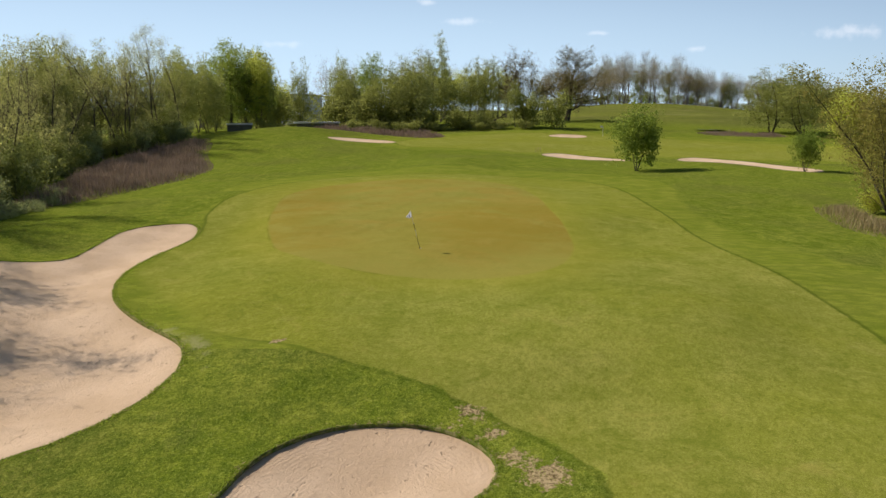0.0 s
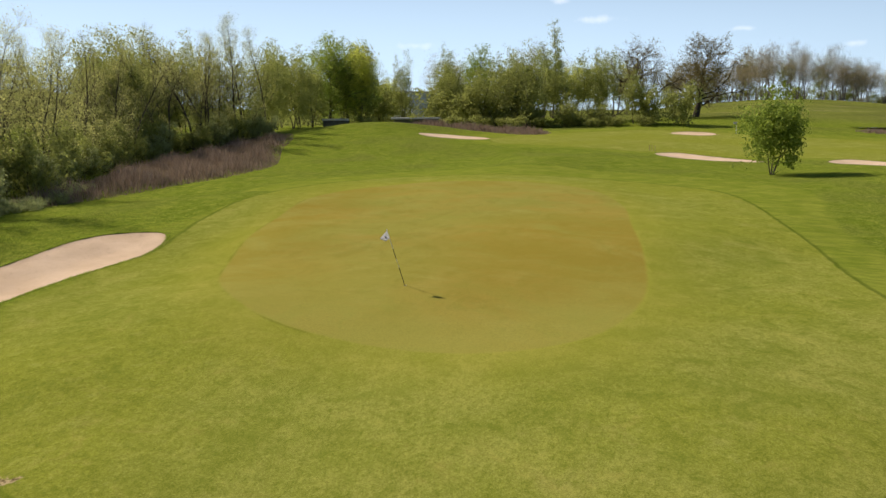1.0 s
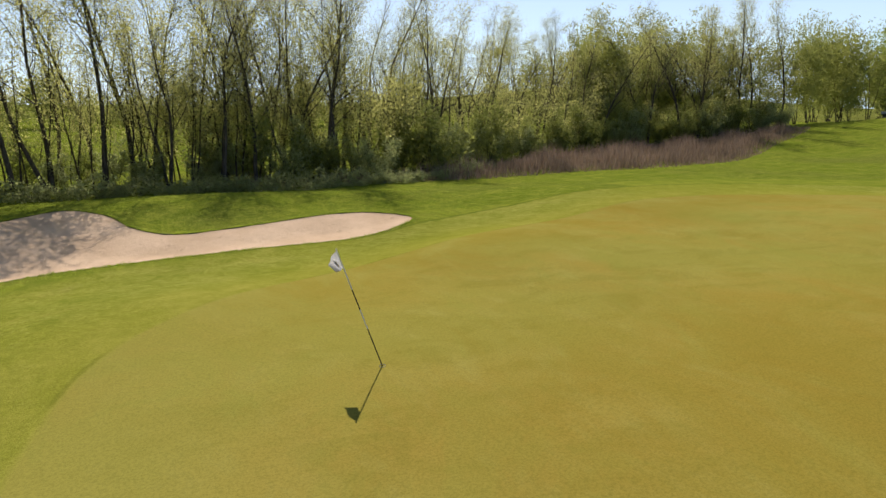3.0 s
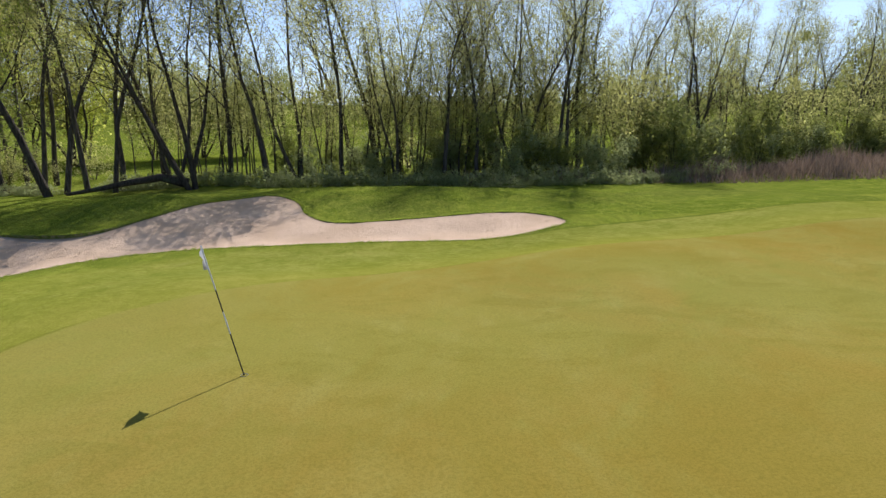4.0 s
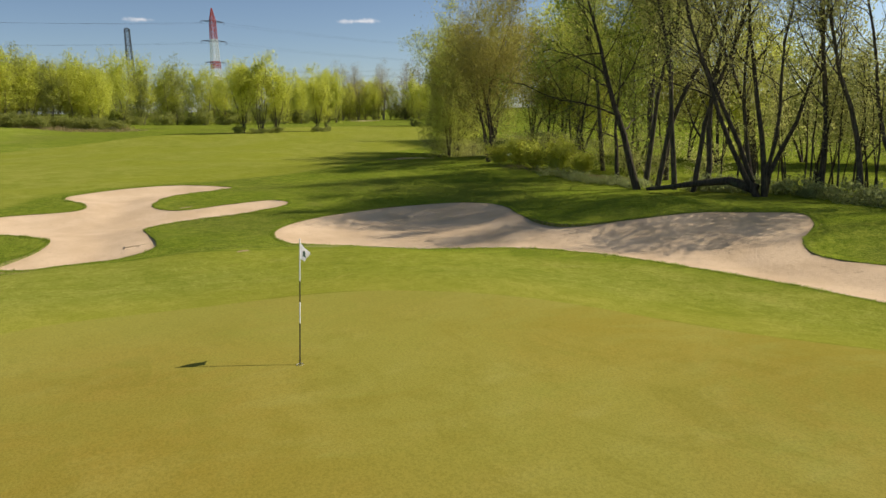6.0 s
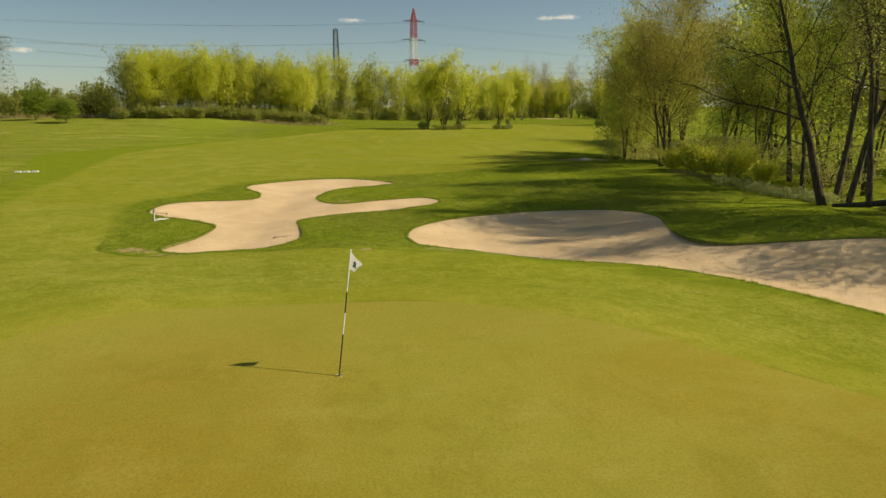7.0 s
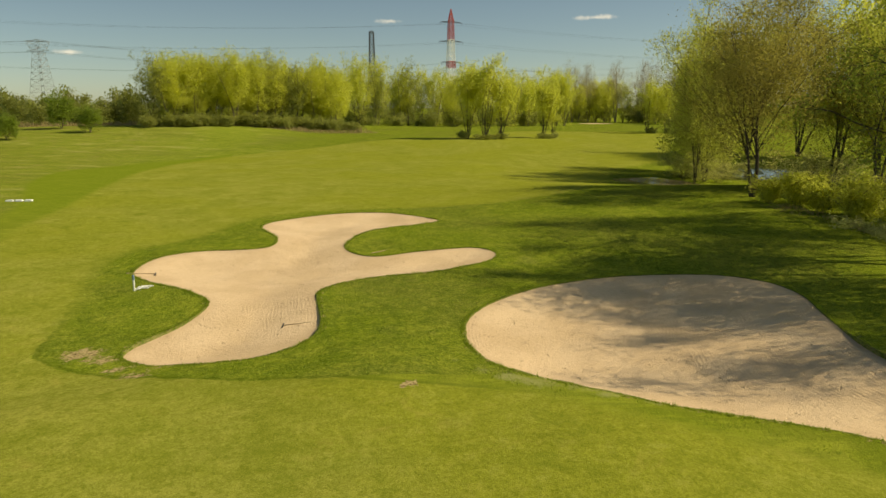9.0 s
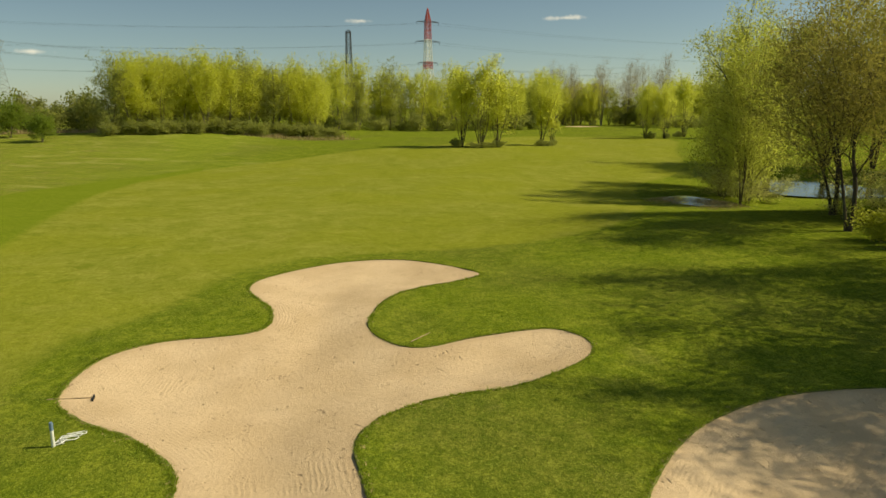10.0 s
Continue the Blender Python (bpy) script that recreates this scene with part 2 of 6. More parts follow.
    soft = n.math("ADD", n.math("MULTIPLY", n.math("DIVIDE", n.math("ADD", line, n.math("MULTIPLY", edge, 1.2)), blur), 0.5), 0.5)
    col = n.mix(n.span(soft, 0.0, 1.0), fair, col)
    rim = n.math("MULTIPLY", n.math("MULTIPLY", n.math("MAXIMUM", crisp, n.math("MULTIPLY", apron, 0.6)), n.span(line, -0.02, 0.05)), n.span(line, 0.10, 0.28, 1.0, 0.0))
    col = n.mix(n.math("MULTIPLY", rim, 0.55), col, (0.035, 0.06, 0.008))
    col = n.mix(n.span(n.math("ADD", d_green, n.math("MULTIPLY", edge, 0.12)), -0.10, 0.10), green, col)
    # thin dark cut where the green's edge was trimmed
    cut = n.math("MULTIPLY", n.math("MULTIPLY", n.span(d_green, -0.02, 0.03), n.span(d_green, 0.07, 0.14, 1.0, 0.0)), n.span(n.noise(0.35, 3, 0.5), 0.44, 0.56))
    cut = n.math("MULTIPLY", cut, n.span(axes.outputs["Y"], -1.5, 0.5))
    col = n.mix(n.math("MULTIPLY", cut, 0.25), col, (0.060, 0.070, 0.008))
    grain = n.math("MULTIPLY", n.span(d_fair, -0.1, 0.3, 0.30, 0.45), n.span(fine, 0.34, 0.6, 1.0, 0.0))
    col = n.mix(grain, col, n.mix(0.75, col, (0.02, 0.035, 0.003)))
    trod = n.span(n.math("ADD", n.attr("dry"), n.math("MULTIPLY", n.math("SUBTRACT", comb, 0.5), 1.2)), 0.35, 0.85, 0.0, 0.38)
    col = n.mix(trod, col, (0.40, 0.36, 0.20))
    # bare worn soil
    soil = n.attr("soil")
    clod = n.noise(5, 5, 0.75)
    bare = n.span(n.math("ADD", soil, n.math("MULTIPLY", n.math("SUBTRACT", clod, 0.5), 2.0)), 0.42, 0.6)
    col = n.mix(bare, col, n.mix(n.span(n.noise(11, 4, 0.7), 0.35, 0.6), (0.120, 0.085, 0.036), (0.450, 0.345, 0.180)))
    relief = n.math("ADD", n.math("MULTIPLY", tuft, n.span(d_fair, -0.3, 0.3, 0.12, 1.0)), n.math("MULTIPLY", fine, 0.4))
    n.bump(n.math("MULTIPLY", relief, n.span(d_green, -0.1, 0.2, 0.25, 1.0)), 0.55, 0.09)
    return n.done(col, 1.0, 0.0, 0.0)


def sand_material():
    n = Nodes("bunker_sand")
    grain = n.noise(95, 2, 0.7)
    lump = n.noise(6.5, 5, 0.7)
    broad = n.noise(0.45, 3, 0.5)
    from_edge = n.attr("edge")
    sway = n.math("MULTIPLY", n.noise(0.35, 2, 0.5), 4.0)
    rake = n.math("SINE", n.math("MULTIPLY_ADD", from_edge, 52.0, n.math("MULTIPLY_ADD", n.noise(2.6, 4, 0.7), 7.0, n.math("MULTIPLY", sway, 6.0))))
    rake = n.math("MULTIPLY", n.math("MULTIPLY_ADD", rake, 0.5, 0.5), n.span(n.noise(0.8, 3, 0.6), 0.42, 0.62))
    col = n.mix(n.span(broad, 0.35, 0.65), (0.568, 0.410, 0.262), (0.655, 0.484, 0.322))
    col = n.mix(n.span(lump, 0.52, 0.72, 0.0, 0.5), col, (0.46, 0.32, 0.205))
    col = n.mix(n.span(rake, 0.1, 0.9, 0.0, 0.07), col, (0.40, 0.28, 0.18))
    pit = n.span(n.noise(3.1, 2, 0.5), 0.63, 0.70)
    pit = n.math("MULTIPLY", pit, n.span(n.noise(9, 1, 0.5), 0.50, 0.56))
    col = n.mix(n.math("MULTIPLY", pit, 0.3), col, (0.33, 0.22, 0.135))
    col = n.mix(n.span(n.noise(38, 3, 0.8), 0.52, 0.70, 0.0, 0.30), col, (0.36, 0.25, 0.155))
    # darker sand within half a metre of the bunker's edge
    col = n.mix(n.span(from_edge, 0.0, 0.5, 0.35, 0.0), col, (0.44, 0.31, 0.20))
    h = n.math("ADD", n.math("MULTIPLY", lump, 0.8), n.math("MULTIPLY", rake, -0.13))
    h = n.math("SUBTRACT", n.math("ADD", h, n.math("MULTIPLY", grain, 0.25)), n.math("MULTIPLY", pit, 0.8))
    n.bump(h, 0.8, 0.06)
    return n.done(col, 0.95, 0.0, 0.1)


def leaf_material(name, low, high, glow, share=0.55):
    """Thin leaves: two tones leaf by leaf, and light through them."""
    n = Nodes(name)
    tone = n.math("FRACT", n.math("ADD", n.island(), n.math("MULTIPLY", n.object_random(), 0.37)))
    col = n.mix(n.span(tone, 0.0, 1.0, 0.0, 1.0, False), n.mix(0.15, low, (0.02, 0.03, 0.008)), tuple(min(0.75, 1.15 * c) for c in high))
    col = n.mix(n.math("MULTIPLY", n.object_random(), 0.4), col, n.mix(0.5, low, (high[0] * 1.2, high[1], high[2])))
    n.done(col, 0.7, 0.0, 0.08)
    thin = n.node("ShaderNodeBsdfTranslucent", Color=n.mix(tone, glow, n.mix(0.5, glow, high)))
    m = n.node("ShaderNodeMixShader", Fac=share)
    n.tree.links.new(n.bsdf.outputs[0], m.inputs[1])
    n.tree.links.new(thin.outputs[0], m.inputs[2])
    n.tree.links.new(m.outputs[0], n.out.inputs["Surface"])
    return n.mat


def bark_material(name, low, high):
    n = Nodes(name)
    strip = n.noise(9, 5, 0.7, n.place((1, 1, 0.18)))
    col = n.mix(n.span(strip, 0.35, 0.65), low, high)
    col = n.mix(n.span(n.noise(1.3, 3), 0.55, 0.7, 0.0, 0.5), col, (0.12, 0.13, 0.06))
    n.bump(strip, 0.7, 0.03)
    return n.done(col, 0.9, 0.0, 0.15)


def plain_material(name, color, rough=0.6, metal=0.0, wear=0.25, scale=20.0):
    """Painted or bare stuff with faint grime at two scales."""
    n = Nodes(name)
    dark = tuple(c * 0.55 for c in color)
    col = n.mix(n.math("MULTIPLY", n.span(n.noise(scale, 4), 0.4, 0.7), wear), color, dark)
    col = n.mix(n.math("MULTIPLY", n.span(n.noise(scale * 0.15, 3), 0.45, 0.7), wear), col, dark)
    return n.done(col, n.span(n.noise(scale * 0.7), 0.3, 0.7, rough * 0.8, min(1.0, rough * 1.15)), metal)


def lip_material():
    """Cut turf edge: grass roots and sandy soil."""
    n = Nodes("turf_edge")
    col = n.mix(n.span(n.noise(6, 4, 0.7), 0.4, 0.6), (0.10, 0.14, 0.022), (0.24, 0.22, 0.09))
    col = n.mix(n.span(n.noise(30, 3, 0.7), 0.35, 0.6, 0.3, 0.0), col, (0.07, 0.09, 0.016))
    n.bump(n.noise(30, 3, 0.7), 0.6, 0.04)
    return n.done(col, 1.0, 0.0, 0.0)


LIP = lip_material()


def water_material():
    n = Nodes("pond_water")
    n.bump(n.noise(4.5, 3), 0.15, 0.03)
    return n.done(n.mix(n.span(n.noise(0.6, 4), 0.4, 0.6), (0.035, 0.042, 0.022), (0.06, 0.06, 0.035)), 0.06, 0.0, 0.5)


TURF, SAND, WATER = turf_material(), sand_material(), water_material()
BARK = bark_material("bark_dark", (0.035, 0.028, 0.020), (0.095, 0.075, 0.052))
BARK_MID = bark_material("bark_brown", (0.050, 0.041, 0.031), (0.135, 0.110, 0.082))
# far trunks: bark lightened so that distance haze sits in its colour
BARK_HAZE = bark_material("bark_haze", (0.170, 0.145, 0.115), (0.330, 0.290, 0.235))
BARK_GREY = bark_material("bark_grey", (0.075, 0.062, 0.046), (0.185, 0.155, 0.115))
LEAF_FRESH = leaf_material("leaf_fresh", (0.140, 0.140, 0.050), (0.305, 0.300, 0.120), (0.76, 0.75, 0.24), 0.62)
LEAF_MID = leaf_material("leaf_mid", (0.130, 0.150, 0.042), (0.265, 0.275, 0.088), (0.46, 0.49, 0.12))
LEAF_BUD = leaf_material("leaf_bud", (0.120, 0.100, 0.045), (0.235, 0.195, 0.088), (0.36, 0.30, 0.11), 0.4)
LEAF_YELLOW = leaf_material("leaf_yellow", (0.235, 0.255, 0.040), (0.455, 0.465, 0.085), (0.86, 0.88, 0.17), 0.6)
LEAF_OLIVE = leaf_material("leaf_olive", (0.120, 0.108, 0.028), (0.275, 0.242, 0.062), (0.60, 0.54, 0.13), 0.45)
LEAF_GREEN = leaf_material("leaf_green", (0.078, 0.120, 0.018), (0.190, 0.250, 0.044), (0.48, 0.58, 0.10), 0.5)
LEAF_PALE = leaf_material("leaf_pale", (0.150, 0.175, 0.070), (0.360, 0.380, 0.180), (0.50, 0.56, 0.20), 0.5)
LEAF_POND = leaf_material("leaf_pond", (0.145, 0.160, 0.034), (0.320, 0.335, 0.070), (0.72, 0.76, 0.15), 0.6)
LEAF_DARK = leaf_material("leaf_dark", (0.115, 0.135, 0.036), (0.245, 0.262, 0.082), (0.46, 0.50, 0.12), 0.5)
# far crowns: distance haze put into the leaf colour as a paler tone
LEAF_HAZE = leaf_material("leaf_haze", (0.230, 0.195, 0.120), (0.400, 0.345, 0.220), (0.50, 0.43, 0.22), 0.4)
STEM_RED = leaf_material("stem_red", (0.165, 0.122, 0.088), (0.350, 0.268, 0.195), (0.32, 0.22, 0.15), 0.3)
STEM_STRAW = leaf_material("stem_straw", (0.22, 0.17, 0.08), (0.42, 0.34, 0.18), (0.4, 0.32, 0.15), 0.25)
BLADE = leaf_material("grass_blade", (0.140, 0.205, 0.020), (0.235, 0.290, 0.040), (0.40, 0.50, 0.06))


# ---- plan of the ground ----
# x, y and height of places on the course
HEIGHTS = [
    (0, 0, 0.03), (-4, 4, -0.02), (8, 8, 0.11), (-3, 13.8, -0.83), (3, 14.4, -0.75), (12, -4, 0.23), (25, 5, 0.51), (20, 14, 0.31),
    (5, -15, -0.30), (-11, -18, -0.87), (30, -12, 0.11), (11, -27, -0.49), (50, -15, 0.01), (7, 17, -0.35), (-7, 23, -0.40), (-22, 11.5, -1.32),
    (-8, 11.6, -0.73), (-18, -5, -1.55), (-28, 0, -1.52), (-42, 3, -1.33), (-24, 31, -1.11), (-9, 33, -0.70), (-44, 31, -0.80), (10, 36, -0.70),
    (35, 30, -0.19), (-68, 38, -2.12), (84, 28, 1.41), (95, 48, 2.33), (-130, 10, 0.10), (-155, -30, 2.20), (-95, 0, -1.16), (-60, -45, -0.37),
    (150, 10, 3.40), (-11.7, -6.1, -0.35), (-8.4, -8.6, -0.06), (-6.6, -6.5, -0.01), (-13.2, 1, -0.40), (-12.4, 4.4, -0.64), (-17.6, -2.6, -1.50), (-15.6, 5.6, -1.24),
    (-12.4, 8.2, -1.16), (-16, -7.5, -1.23), (-14.6, -3.2, -0.55), (-21, -1.5, -1.26), (-9.5, 5.5, -0.21),
]


def swell(x, y, cx, cy, rx, ry, height):
    return height * np.exp(-((x - cx) / rx) ** 2 - ((y - cy) / ry) ** 2)


def level(x, y):
    """Height of the turf."""
    x, y = np.asarray(x, float), np.asarray(y, float)
    top, low = 0.0, 0.0
    for a, b, c in HEIGHTS:
        w = 1 / ((x - a) ** 2 + (y - b) ** 2 + 9.0) ** 2
        top, low = top + w * c, low + w
    z = top / low
    z = z + swell(x, y, 275, -38, 80, 62, 8.0) + swell(x, y, 190, -20, 18, 14, 0.9) + swell(x, y, 178, -58, 16, 18, 0.8) + swell(x, y, -78, 57, 13, 11, -1.5)
    # turf mounds between the long bunker and the wood
    z = z + swell(x, y, 0.5, 24.5, 7, 3.2, 0.55) + swell(x, y, -12.5, 19.5, 3.5, 4.0, 0.65)
    z = z + swell(x, y, 86, 43, 17, 10, 1.5) + swell(x, y, 62, 3, 14, 10, 0.4) + swell(x, y, 49, 6.5, 8, 4.5, 0.7) + swell(x, y, 47, -24, 9, 5, 0.45)
    z = z + swell(x, y, 1100, 1500, 500, 300, 55)
    roll = 0.05 * np.sin(x * 0.43 + 1.3 * np.sin(y * 0.31)) * np.sin(y * 0.37 + 0.7)
    return z + roll * np.clip(np.hypot(x - 10, y - 3) / 30 - 0.4, 0, 1)


def spline(points, step=0.35, closed=True):
    """A smooth closed line through the points, in even steps."""
    p = np.array(points, float)
    out = []
    for i in range(len(p)):
        a, b, c, d = p[i - 1], p[i], p[(i + 1) % len(p)], p[(i + 2) % len(p)]
        k = max(2, int(np.linalg.norm(c - b) / step))
        for t in np.arange(k) / k:
            out.append(0.5 * (2 * b + (c - a) * t + (2 * a - 5 * b + 4 * c - d) * t**2 + (3 * b - a - 3 * c + d) * t**3))
    return np.array(out)


def inside(x, y, line):
    hit = np.zeros(np.shape(x), bool)
    for (ax, ay), (bx, by) in zip(line, np.roll(line, -1, 0)):
        if ay != by:
            hit ^= ((ay > y) != (by > y)) & (x < (bx - ax) * (y - ay) / (by - ay) + ax)
    return hit


def signed(x, y, line, far=60.0):
    """Distance to a closed line, negative inside it."""
    best = np.full(np.shape(x), far**2)
    for (ax, ay), (bx, by) in zip(line, np.roll(line, -1, 0)):
        ex, ey = bx - ax, by - ay
        t = np.clip(((x - ax) * ex + (y - ay) * ey) / (ex * ex + ey * ey + 1e-9), 0, 1)
        best = np.minimum(best, (x - ax - t * ex) ** 2 + (y - ay - t * ey) ** 2)
    return np.sqrt(best) * np.where(inside(x, y, line), -1, 1)


GREEN = spline([(-5.2, -4), (-5.1, 0), (-4, 3.2), (-1, 6.8), (3, 9.3), (8, 11.6), (14, 13.6), (20, 14.2), (25, 12.5), (28.5, 8.5),
                (29.5, 3), (27, -2), (21, -4.8), (14, -6), (7, -7.2), (1.5, -7.6), (-3, -6.6)], 0.8)
FAIRWAY = spline([(-12.9, 2.6), (-12.4, 4.3), (-11.2, 5.9), (-8.2, 9.1), (-6.2, 11.2), (-4.0, 12.9), (0, 13.95), (4.4, 14.5), (7.6, 15.7), (10.5, 17.2), (14.5, 18.3), (20, 18.4), (26.5, 17.8),
                  (31.5, 14.9), (35, 9.8), (36.4, 3), (35, -5), (30, -10.6), (16, -13.4), (5.5, -14.8), (-3.5, -17), (-10.5, -17.8),
                  (-24, -16.4), (-38, -16.8), (-52, -17.4), (-66, -18.0), (-80, -17.8), (-94, -14.6), (-108, -6), (-119, 11),
                  (-136, 32), (-160, 50), (-150, 80), (-114, 62), (-94, 51), (-80, 37), (-62, 28), (-51, 20), (-47, 12), (-46.6, 4),
                  (-46, -1), (-43, -4.2), (-38, -6.4), (-34, -9), (-29, -9.6), (-24, -8.7), (-20.2, -8.4), (-18.6, -8.2), (-17.3, -7.0), (-16.1, -5.3),
                  (-14.9, -3.2), (-14.2, -1.1), (-13.5, 0.8)], 1.0)
FAR_FAIRWAY = spline([(72, 18), (86, 21), (100, 17), (112, 2), (108, -25), (96, -60), (76, -72), (66, -45), (70, -24), (70, -12), (71, 4)], 3)
LONG_BUNKER = spline([(-15.6, 4.3), (-17.4, 4.3), (-19.5, 4.9), (-21.5, 6.4), (-23.4, 8.7), (-24.5, 11.4), (-24.5, 14.1), (-23.7, 16.4), (-22.0, 17.6), (-19.8, 17.5),
                      (-17, 16.2), (-14.6, 15.1), (-12.4, 14.6), (-11, 15.2), (-9.8, 17.4), (-8.6, 20.6), (-6.9, 22.9), (-5.0, 21.4), (-4, 19.3), (-2.4, 18),
                      (0.5, 18.6), (3.4, 19.2), (5.6, 18.8), (6.9, 17), (6.3, 15.7), (4.3, 14.7), (1.9, 14.3), (-1.5, 14.1), (-4.4, 13.4), (-7.4, 11.9),
                      (-9.5, 10.2), (-12.0, 6.9), (-13.2, 5.4), (-14.3, 4.65)])
Y_BUNKER = spline([(-28.9, -7.9), (-31.8, -7.5), (-33.4, -5.9), (-33.8, -3.2), (-34.7, -2.3), (-36.8, -2.3), (-40, -3.3), (-42.2, -2.4),
                   (-44.4, 0.9), (-44.1, 4.6), (-41, 7.4), (-39.6, 6.7), (-38, 3.2), (-34.7, 1.45), (-32.5, 1.6), (-31.1, 2.8), (-31.6, 5.1),
                   (-31.6, 7.7), (-30, 8.5), (-28.5, 7.7), (-27.1, 5.2), (-26.8, 2.5), (-25.9, 0.7), (-24.5, -0.05), (-22.9, -0.1),
                   (-21, 0), (-19.5, -0.05), (-18.4, -0.5), (-17.5, -1.3), (-17.05, -2.4), (-16.95, -3.8), (-17.4, -5.0), (-18.3, -5.7), (-19.5, -5.6),
                   (-21.3, -4.5), (-23.2, -4.0), (-24.5, -4.4), (-26, -5.5), (-27.2, -6.9)])
ROUND_BUNKER = spline([(84, 33.4), (86, 29), (83, 23), (78, 20.4), (75.5, 21.2), (77, 25), (79, 30), (81, 33)], 1)
FRONT_BUNKER = spline([(69, -3.6), (71, -6), (68, -10), (64, -15), (60.5, -14.6), (61.5, -10), (64, -6), (66.5, -3.8)], 1)
BEND_BUNKER = spline([(66, -22), (69, -25), (64, -29), (58, -32), (52, -35.5), (48, -34), (49.5, -31), (55, -29), (59, -26), (62, -22.6)], 1)
SMALL_BUNKER = spline([(109, -3.6), (111, -6), (109.5, -10.4), (106, -10.4), (105, -7), (106.5, -3.8)], 1)
FAR_BUNKER = spline([(-236, 92), (-230, 95), (-231, 103), (-237, 104), (-240, 98)], 1.5)
BUNKERS = [
    (LONG_BUNKER, "long pale sand bunker beside the green, dappled by tree shade"),
    (Y_BUNKER, "branching pale sand bunker with turf tongues between its arms"),
    (ROUND_BUNKER, "small pale sand bunker set in a grassy bank"),
    (FRONT_BUNKER, "narrow pale sand bunker with a dark turf lip"),
    (BEND_BUNKER, "curved pale sand bunker beside a young tree"),
    (SMALL_BUNKER, "small distant sand bunker beside a mown green"),
    (FAR_BUNKER, "far bright sand bunker at the end of the fairway"),
]


def steps(a, b, fine, far, most):
    """Even steps from a to b, then wider and wider ones out to far."""
    out, s, v = list(np.arange(a, b + 1e-6, fine)), fine, b
    while v < far:
        s = min(s * 1.09, most)
        v += s
        out.append(v)
    s, v = fine, a
    while v > -far:
        s = min(s * 1.09, most)
        v -= s
        out.insert(0, v)
    return np.array(out)


def mesh_object(name, verts, faces, material, parent=None, smooth=True):
    me = bpy.data.meshes.new(name)
    me.from_pydata([tuple(v) for v in verts], [], [tuple(f) for f in faces])
    me.materials.append(material)
    if smooth:
        me.polygons.foreach_set("use_smooth", np.ones(len(me.polygons), bool))
    ob = new(name, me)
    if parent:
        ob.parent = parent
    return ob


def part(name, bm, material, parent, label=""):
    """One mesh object under a thing or a part."""
    me = bpy.data.meshes.new(name)
    bm.to_mesh(me)
    bm.free()
    me.materials.append(material)
    ob = new(name, me)
    ob.parent = parent
    return tagged(ob, label)


def set_attr(me, name, values):
    me.attributes.new(name, "FLOAT", "POINT").data.foreach_set("value", np.asarray(values, np.float32))


SOIL_SPOTS = [(-18.7, -6.9, 0.6), (-18.0, -6.2, 0.4), (-16.2, -4.8, 0.45), (-16.9, -5.6, 0.35), (-12.95, 1.95, 0.14)]
# trodden pale grass along the bunker's edge
DRY_SPOTS = [(-11.6, 7.4, 0.3), (-12.1, 6.6, 0.4), (-12.5, 5.9, 0.45), (-12.9, 5.2, 0.5), (-13.4, 4.5, 0.45), (-14.2, 3.9, 0.35), (-15.2, 3.6, 0.3)]


def hollow(k, x, y):
    """Extra depth below the steep grass faces on the green's side of the two large bunkers."""
    if k == 0:
        return 0.12 * np.clip((x + 16) / 2, 0, 1) * np.clip((16.5 - y) / 2, 0, 1)
    return 0.09 * np.clip((x + 23) / 3, 0, 1) * (k == 1)


